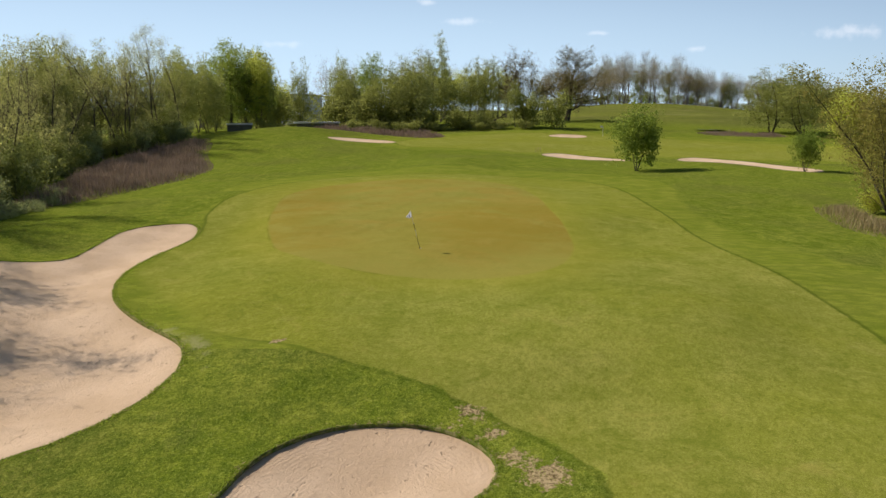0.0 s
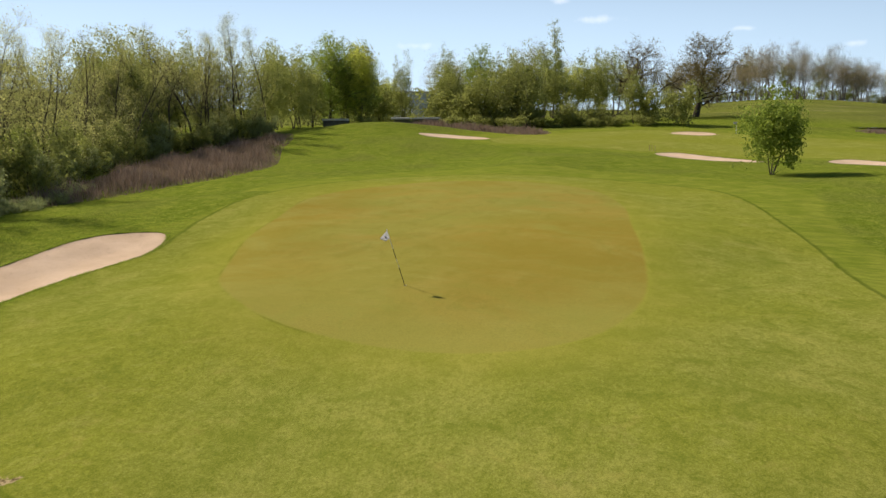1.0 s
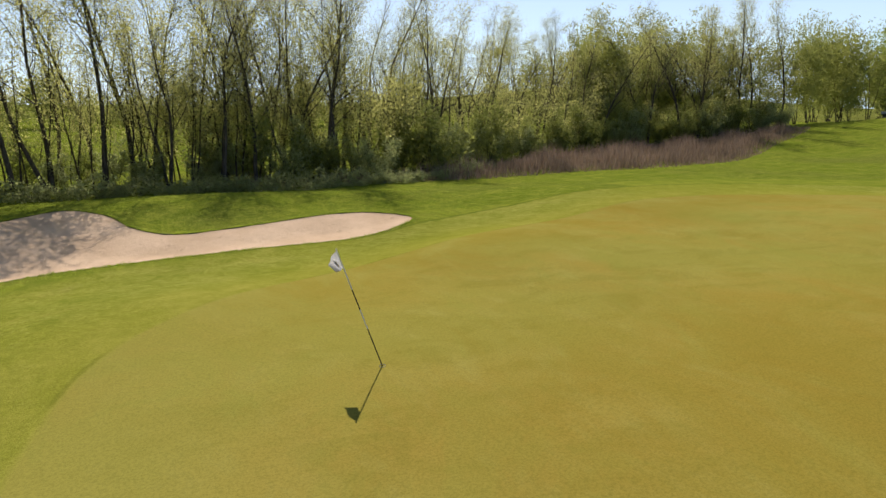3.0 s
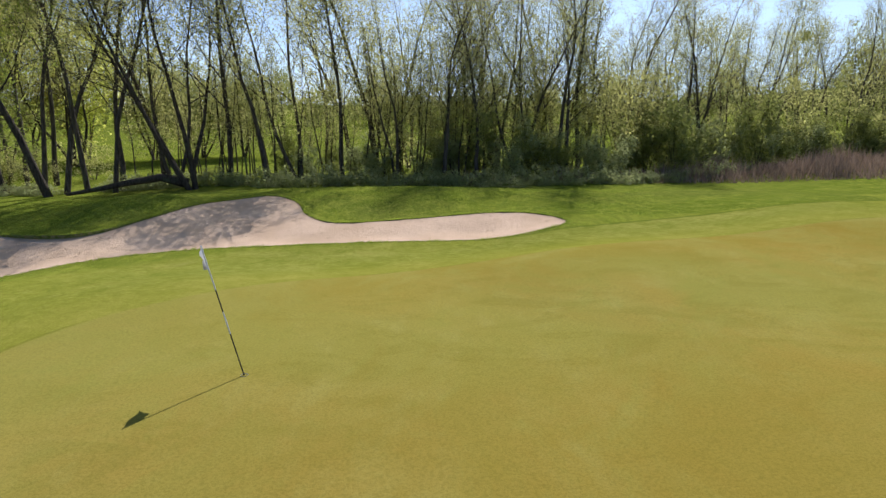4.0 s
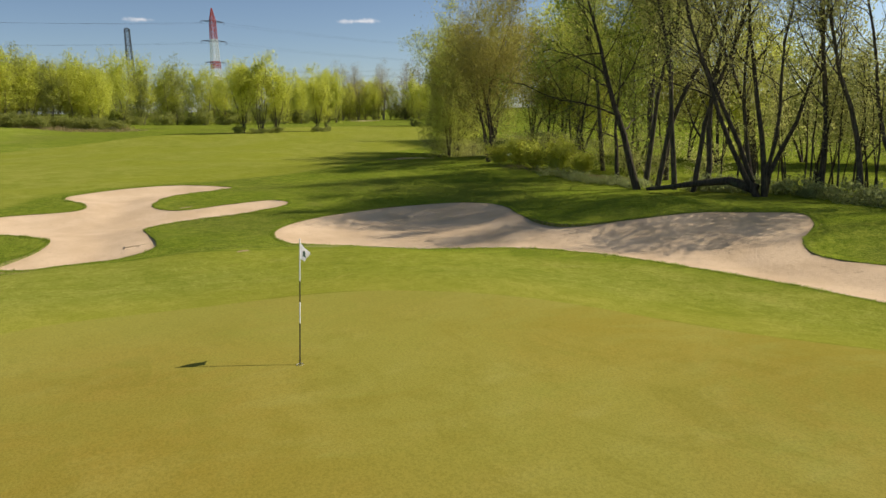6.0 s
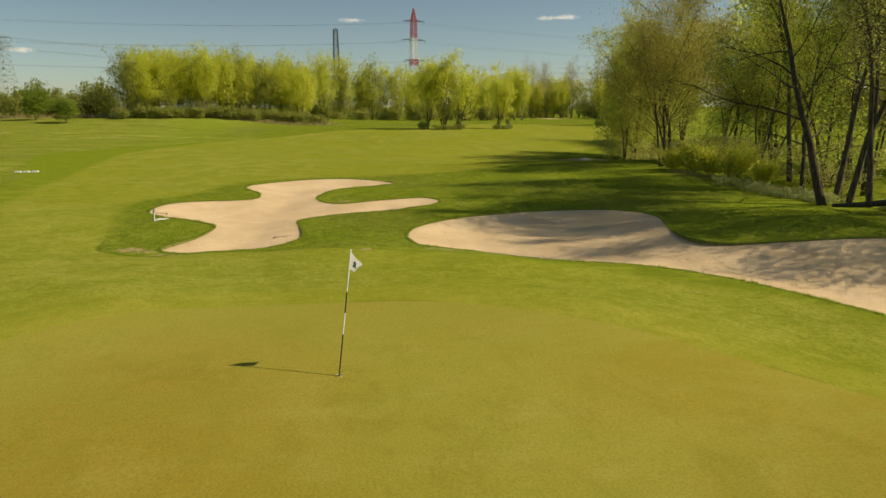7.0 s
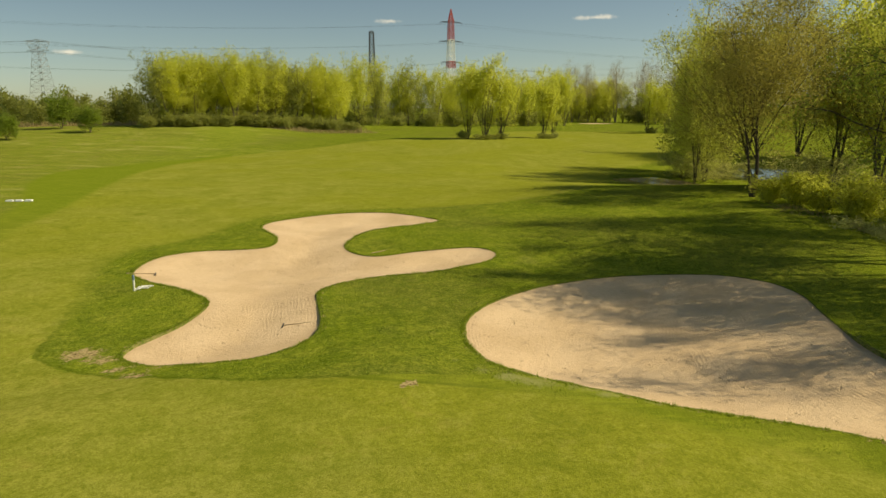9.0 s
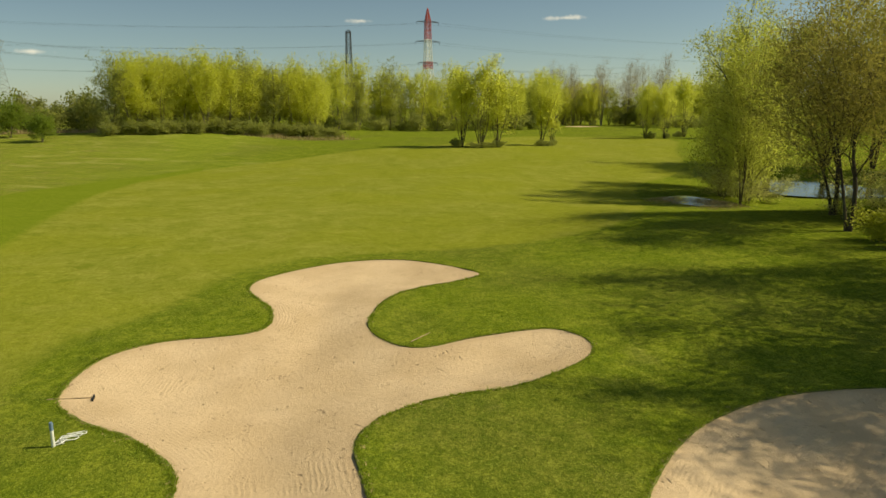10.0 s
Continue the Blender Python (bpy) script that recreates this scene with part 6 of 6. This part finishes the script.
def flagstick():
    lean = Vector((-0.665, 0.317, 2.0)).normalized()
    turn = lean.to_track_quat("Z", "Y").to_matrix().to_4x4()
    t = thing("flagstick", "leaning black and white banded flagstick with a small white flag", "flagstick", Matrix.Translation((0, 0, 0.0)) @ turn)
    for a, b, m in ((-0.1, 0.70, BLACK), (0.70, 1.06, WHITE), (1.06, 1.42, BLACK), (1.42, 2.13, WHITE)):
        bm = bmesh.new()
        rod(bm, (0, 0, a), (0, 0, b), 0.0105, sides=12)
        part("band", bm, m, t, "black band" if m is BLACK else "white band")
    bm = bmesh.new()
    bmesh.ops.create_uvsphere(bm, u_segments=10, v_segments=8, radius=0.016, matrix=Matrix.Translation((0, 0, 2.135)))
    part("tip", bm, WHITE, t)
    # cloth hanging in soft folds from the top of the pole
    flag_dir = (turn.inverted() @ Vector((-0.5, 0.85, -0.1, 0))).to_3d()
    down = (turn.inverted() @ Vector((-0.15, 0.1, -1.0, 0))).to_3d()
    flag_dir.normalize(), down.normalize()
    across = flag_dir.cross(down).normalized()
    bm = bmesh.new()
    nu, nv = 12, 12
    grid = []
    for i in range(nu + 1):
        row = []
        for j in range(nv + 1):
            u, v = i / nu, j / nv
            p = Vector((0, 0, 2.12 - 0.31 * v)) + flag_dir * (0.19 * u * (1 - 0.4 * v)) + down * (0.26 * u * (1 - 0.7 * v)) + across * (0.06 * math.sin(5.5 * u + 1.5 * v) * u)
            row.append(bm.verts.new(p))
        grid.append(row)
    for i in range(nu):
        for j in range(nv):
            bm.faces.new((grid[i][j], grid[i + 1][j], grid[i + 1][j + 1], grid[i][j + 1]))
    bmesh.ops.solidify(bm, geom=bm.faces[:], thickness=0.004)
    cloth = part("flag", bm, CLOTH, t, "small white flag hanging in folds")
    for side in (1, -1):
        bm = bmesh.new()

        def on(u, v):
            return Vector((0, 0, 2.12 - 0.31 * v)) + flag_dir * (0.19 * u * (1 - 0.4 * v)) + down * (0.26 * u * (1 - 0.7 * v)) + across * (0.06 * math.sin(5.5 * u + 1.5 * v) * u + side * 0.006)

        if side < 0:
            # small dark printed emblem on the back of the cloth
            shape = ((0.50, 0.26), (0.60, 0.40), (0.58, 0.56), (0.70, 0.72), (0.50, 0.70), (0.36, 0.74), (0.42, 0.56), (0.40, 0.40))
            middle = bm.verts.new(on(0.51, 0.54))
            ring = [bm.verts.new(on(u, v)) for u, v in shape]
            for q in range(len(ring)):
                bm.faces.new((middle, ring[q - 1], ring[q]))
            part("emblem", bm, EMBLEM, cloth, "dark green printed emblem")
            continue
        for stroke in (((0.55, 0.28), (0.38, 0.58)), ((0.38, 0.58), (0.68, 0.58)), ((0.56, 0.40), (0.56, 0.76))):
            (u0, v0), (u1, v1) = stroke
            k = 5
            for s in range(k):
                a, b = [(u0 + (u1 - u0) * q / k, v0 + (v1 - v0) * q / k) for q in (s, s + 1)]
                d = Vector((u1 - u0, v1 - v0)).normalized()
                w = (-d.y * 0.028, d.x * 0.028)
                bm.faces.new([bm.verts.new(on(x, y)) for x, y in ((a[0] - w[0], a[1] - w[1]), (b[0] - w[0], b[1] - w[1]), (b[0] + w[0], b[1] + w[1]), (a[0] + w[0], a[1] + w[1]))])
        part("numeral", bm, NAVY, cloth, "dark blue figure four")
    hole = thing("hole_cup", "white-lined hole in the putting green round the flagstick", "golf hole")
    bm = bmesh.new()
    bmesh.ops.create_cone(bm, cap_ends=False, segments=28, radius1=0.056, radius2=0.060, depth=0.022, matrix=Matrix.Translation((0, 0, 0.009)))
    part("rim", bm, WHITE, hole, "white cup rim")
    bm = bmesh.new()
    bmesh.ops.create_circle(bm, cap_ends=True, segments=28, radius=0.054, matrix=Matrix.Translation((0, 0, 0.0075)))
    part("bottom", bm, BLACK, hole)


flagstick()


def rake(x, y, angle, length=1.6, lift=0.0, head=True, z0=None):
    z = (float(level(x, y)) - 0.12 if z0 is None else z0) + lift
    t = thing("bunker_rake", "wooden-handled bunker rake lying on sand", "rake", pose(x, y, z, 0, 0, angle))
    bm = bmesh.new()
    rod(bm, (0, 0, 0.16), (length, 0, 0.05), 0.016, sides=8)
    part("shaft", bm, WOOD, t)
    if head:
        bm = bmesh.new()
        box(bm, (0.04, 0.42, 0.035), Matrix.Translation((length, 0, 0.05)), 0.008)
        bar = part("head", bm, BLACK, t, "black rake head")
        for k in range(11):
            bm = bmesh.new()
            rod(bm, (length, -0.20 + 0.04 * k, 0.05), (length + 0.02, -0.20 + 0.04 * k, -0.01), 0.008, 0.005, 6)
            part("tine", bm, BLACK, bar)


rake(-28.75, -8.15, 97, 1.15, 0.02)
rake(-20.7, 0.05, 265, 1.3, 0.0, z0=-1.47)
rake(-31.6, 2.55, 140, 1.7, 0.08, head=False)


def marker_post(x, y):
    z = float(level(x, y))
    t = thing("marker_post", "short white post with a blue top beside a bunker", "post", pose(x, y, z, 0, 4, 20))
    bm = bmesh.new()
    rod(bm, (0, 0, -0.1), (0, 0, 0.46), 0.04, sides=14)
    part("post", bm, WHITE, t)
    bm = bmesh.new()
    rod(bm, (0, 0, 0.46), (0, 0, 0.66), 0.044, 0.04, 14)
    part("cap", bm, BLUE, t, "blue painted top")
    r = thing("rope_coil", "tangled white rope lying on the grass beside a post", "rope", pose(x, y, z, 0, 0, 0))
    c = bpy.data.curves.new("rope", "CURVE")
    c.dimensions, c.bevel_depth, c.bevel_resolution = "3D", 0.012, 2
    s = c.splines.new("BEZIER")
    rr = random.Random(5)
    pts = [(0.05 + 0.055 * i + 0.14 * math.sin(i * 1.9), 0.08 - 0.03 * i + 0.17 * math.cos(i * 2.3) + rr.uniform(-0.05, 0.05), 0.05 + 0.03 * (i % 2)) for i in range(16)]
    s.bezier_points.add(len(pts) - 1)
    for b, p in zip(s.bezier_points, pts):
        b.co = (p[0] * -0.6, p[1] - 0.1 + 0.045 * p[0] + 0.9 * p[0], p[2])
        b.handle_left_type = b.handle_right_type = "AUTO"
    tmp = bpy.data.objects.new("rope", c)
    me = bpy.data.meshes.new_from_object(tmp)
    bpy.data.objects.remove(tmp)
    me.materials.append(WHITE)
    ob = new("rope", me)
    ob.parent = r


marker_post(-25.9, -7.15)


def kerb_stone(x, y, angle, w):
    bm = bmesh.new()
    box(bm, (w, 0.35, 0.16), Matrix.Translation((0, 0, 0.04)), 0.04)
    me = bpy.data.meshes.new("marker_stone")
    bm.to_mesh(me)
    bm.free()
    me.materials.append(WHITE)
    ob = new("marker_stone", me)
    ob.matrix_basis = pose(x, y, float(level(x, y)), 0, 0, angle)
    tagged(ob, "flat white painted marker stone in the turf", "marker", "distance marker stones")


for k in range(3):
    kerb_stone(-52.4 - 0.05 * k, -21.9 + 0.62 * k, 88, 0.5)


def stakes(x, y):
    for k in range(3):
        bm = bmesh.new()
        rod(bm, (0, 0, -0.1), (0, 0, 0.75), 0.03, sides=8)
        me = bpy.data.meshes.new("stake")
        bm.to_mesh(me)
        bm.free()
        me.materials.append(WOOD)
        ob = new("wooden_stake", me)
        ob.matrix_basis = pose(x, y + 0.35 * k, float(level(x, y + 0.35 * k)), 0, 0, 0)
        tagged(ob, "short wooden stake standing in the turf", "stake", "stakes before a bunker")


stakes(72.2, -3.2)


def fallen_log():
    verts, faces = [], []
    pts = np.array([(-13.6, 29.4, -0.35), (-15.0, 28.9, 0.05), (-16.6, 28.4, -0.2), (-18.4, 28.1, -0.55), (-20.2, 28.0, -0.85)])
    tube(pts, 0.30, 0.10, 10, verts, faces)
    ob = mesh_object("fallen_log", verts, faces, BARK)
    tagged(ob, "dark fallen log leaning from a willow's foot", "log")


fallen_log()


def mistletoe():
    r = np.random.default_rng(8)
    base = Vector((34.7, 61.8, 10.3))
    spots = r.normal(0, 0.28, (260, 3))
    v, f = leaves(r, spots, 4, 0.06, 0.07)
    ob = mesh_object("mistletoe", v, f, LEAF_DARK, smooth=False)
    ob.location = base
    tagged(ob, "dark round ball of mistletoe high in a bare tree", "mistletoe")


mistletoe()


def lattice(bm, z0, z1, w0, w1, panels, r):
    """Four legs and their cross bracing between two heights."""
    def corner(z, k):
        f = (z - z0) / (z1 - z0)
        w = w0 + (w1 - w0) * f
        return Vector((w * (1 if k in (0, 1) else -1), w * (1 if k in (0, 3) else -1), z))

    for k in range(4):
        rod(bm, corner(z0, k), corner(z1, k), r, r * 0.9, 5)
        for i in range(panels):
            a, b = (z0 + (z1 - z0) * q / panels for q in (i, i + 1))
            rod(bm, corner(a, k), corner(b, (k + 1) % 4), r * 0.6, None, 4)
            rod(bm, corner(b, k), corner(a, (k + 1) % 4), r * 0.6, None, 4)
            rod(bm, corner(b, k), corner(b, (k + 1) % 4), r * 0.6, None, 4)


def tower(name, x, y, turn, sections, arms, label, r):
    t = thing(name, label, "pylon", pose(x, y, float(level(x, y)) - 0.5, 0, 0, turn))
    for z0, z1, w0, w1, panels, m in sections:
        bm = bmesh.new()
        lattice(bm, z0, z1, w0, w1, panels, r)
        part("lattice_section", bm, m, t)
    for z, half, m in arms:
        bm = bmesh.new()
        for s in (1, -1):
            for o in (0.5, -0.5):
                rod(bm, (o, 0, z + 0.7), (0, s * half, z), r * 0.8, r * 0.5, 4)
                rod(bm, (o, 0, z - 0.3), (0, s * half, z), r * 0.8, r * 0.5, 4)
            rod(bm, (0, s * half, z), (0, s * half, z - 1.6), r * 0.5, None, 5)
        part("cross_arm", bm, m, t)
    return t


def masts():
    tower("lattice_pylon", -268.5, 21.8, 8, ((0, 22, 1.5, 1.0, 9, STEEL), (22, 33.6, 1.0, 0.75, 6, STEEL)), ((33.4, 1.0, STEEL),), "dark slender steel lattice pylon above trees", 0.10)
    tower("power_pylon", -402, 77.8, 12, ((0, 14, 3.6, 2.9, 4, RED), (14, 28, 2.9, 2.1, 4, WHITE), (28, 32, 2.1, 1.9, 2, RED), (32, 44, 1.9, 1.5, 4, WHITE), (44, 54, 1.5, 1.3, 4, RED), (54, 60.6, 1.3, 0.15, 3, RED)),
          ((31.5, 6.0, STEEL), (43, 7.2, STEEL), (53.5, 6.6, STEEL)), "tall red and white banded steel power pylon", 0.19)
    tower("power_pylon", -302, -105.6, -20, ((0, 12, 4.6, 3.2, 3, GALVA), (12, 27, 3.2, 1.6, 6, GALVA), (27, 31.5, 1.6, 2.9, 2, GALVA)), ((28, 5.2, GALVA), (31.5, 4.4, GALVA)), "pale grey steel power pylon far across the fields", 0.075)
    spans = []
    for z, o in ((31.5, 5.5), (43, 6.8), (53.5, 6.2)):
        for s in (1, -1):
            spans.append(((-402 + s * 1.2, 77.8 + s * o, z - 1.5), (-380 + s * 3, -330 + s * o, z + 6), 9))
            spans.append(((-402 + s * 1.2, 77.8 + s * o, z - 1.5), (-470, 520 + s * o, z + 4), 9))
    for z, o in ((27, 5), (31, 4.2)):
        for s in (1, -1):
            spans.append(((-302, -105.6 + s * o * 0.5, z), (-560 + s * 8, 300, z + 9), 8))
            spans.append(((-302, -105.6 + s * o * 0.5, z), (-190 + s * 8, -420, z + 9), 8))
    for a, b, sag in spans:
        a, b = np.array(a), np.array(b)
        t = np.linspace(0, 1, 25)[:, None]
        pts = a + (b - a) * t - np.array([0, 0, 1]) * (4 * sag * t * (1 - t))
        verts, faces = [], []
        tube(pts, 0.028, 0.028, 3, verts, faces)
        tagged(mesh_object("power_cable", verts, faces, STEEL), "thin dark overhead power cable strung between pylons", "cable", "power cables")


masts()


def building():
    t = thing("warehouse", "pale grey flat-roofed industrial building far behind trees", "building", pose(221, 93, float(level(221, 93)), 0, 0, -22))
    bm = bmesh.new()
    box(bm, (12, 11, 10.4), Matrix.Translation((0, 0, 5.1)), 0.05)
    part("wall", bm, CLADDING, t)
    bm = bmesh.new()
    box(bm, (12.6, 11.6, 0.6), Matrix.Translation((0, 0, 10.6)), 0.05)
    part("roof", bm, ROOFING, t)
    for k in range(3):
        bm = bmesh.new()
        box(bm, (0.2, 2.2, 1.5), Matrix.Translation((-6.05, -3.6 + 3.6 * k, 8.2)), 0.03)
        part("window", bm, GLASS_DARK, t)
    for x, y, angle, long in ((110.5, 46.0, 26, 9.5), (104.0, 60.6, 30, 5.0)):
        z = float(level(x, y))
        w = thing("low_wall", "low pale concrete wall with a flat cap beyond the turf", "wall", pose(x, y, z, 0, 0, angle))
        for k in range(int(long)):
            bm = bmesh.new()
            box(bm, (0.4, 0.97, 1.5), Matrix.Translation((0, k - long / 2 + 0.5, 0.6)), 0.02)
            # panels painted dark as the shadow under the cap
            part("wall_panel", bm, WALL_SHADE, w)
        bm = bmesh.new()
        box(bm, (1.6, long + 0.3, 0.35), Matrix.Translation((0, 0, 1.5)), 0.04)
        part("cap", bm, CONCRETE, w, "pale concrete cap")


building()


def far_flag(x, y):
    z = float(level(x, y))
    t = thing("flagstick", "distant white flagstick on another green", "flagstick", pose(x, y, z, 0, 0, 0))
    bm = bmesh.new()
    rod(bm, (0, 0, -0.1), (0, 0, 2.1), 0.03, sides=8)
    part("pole", bm, WHITE, t)
    bm = bmesh.new()
    box(bm, (0.03, 0.5, 0.35), Matrix.Translation((0, 0.26, 1.9)), 0.01)
    part("flag", bm, CLOTH, t)


far_flag(-152, -63)
far_flag(110, -14)
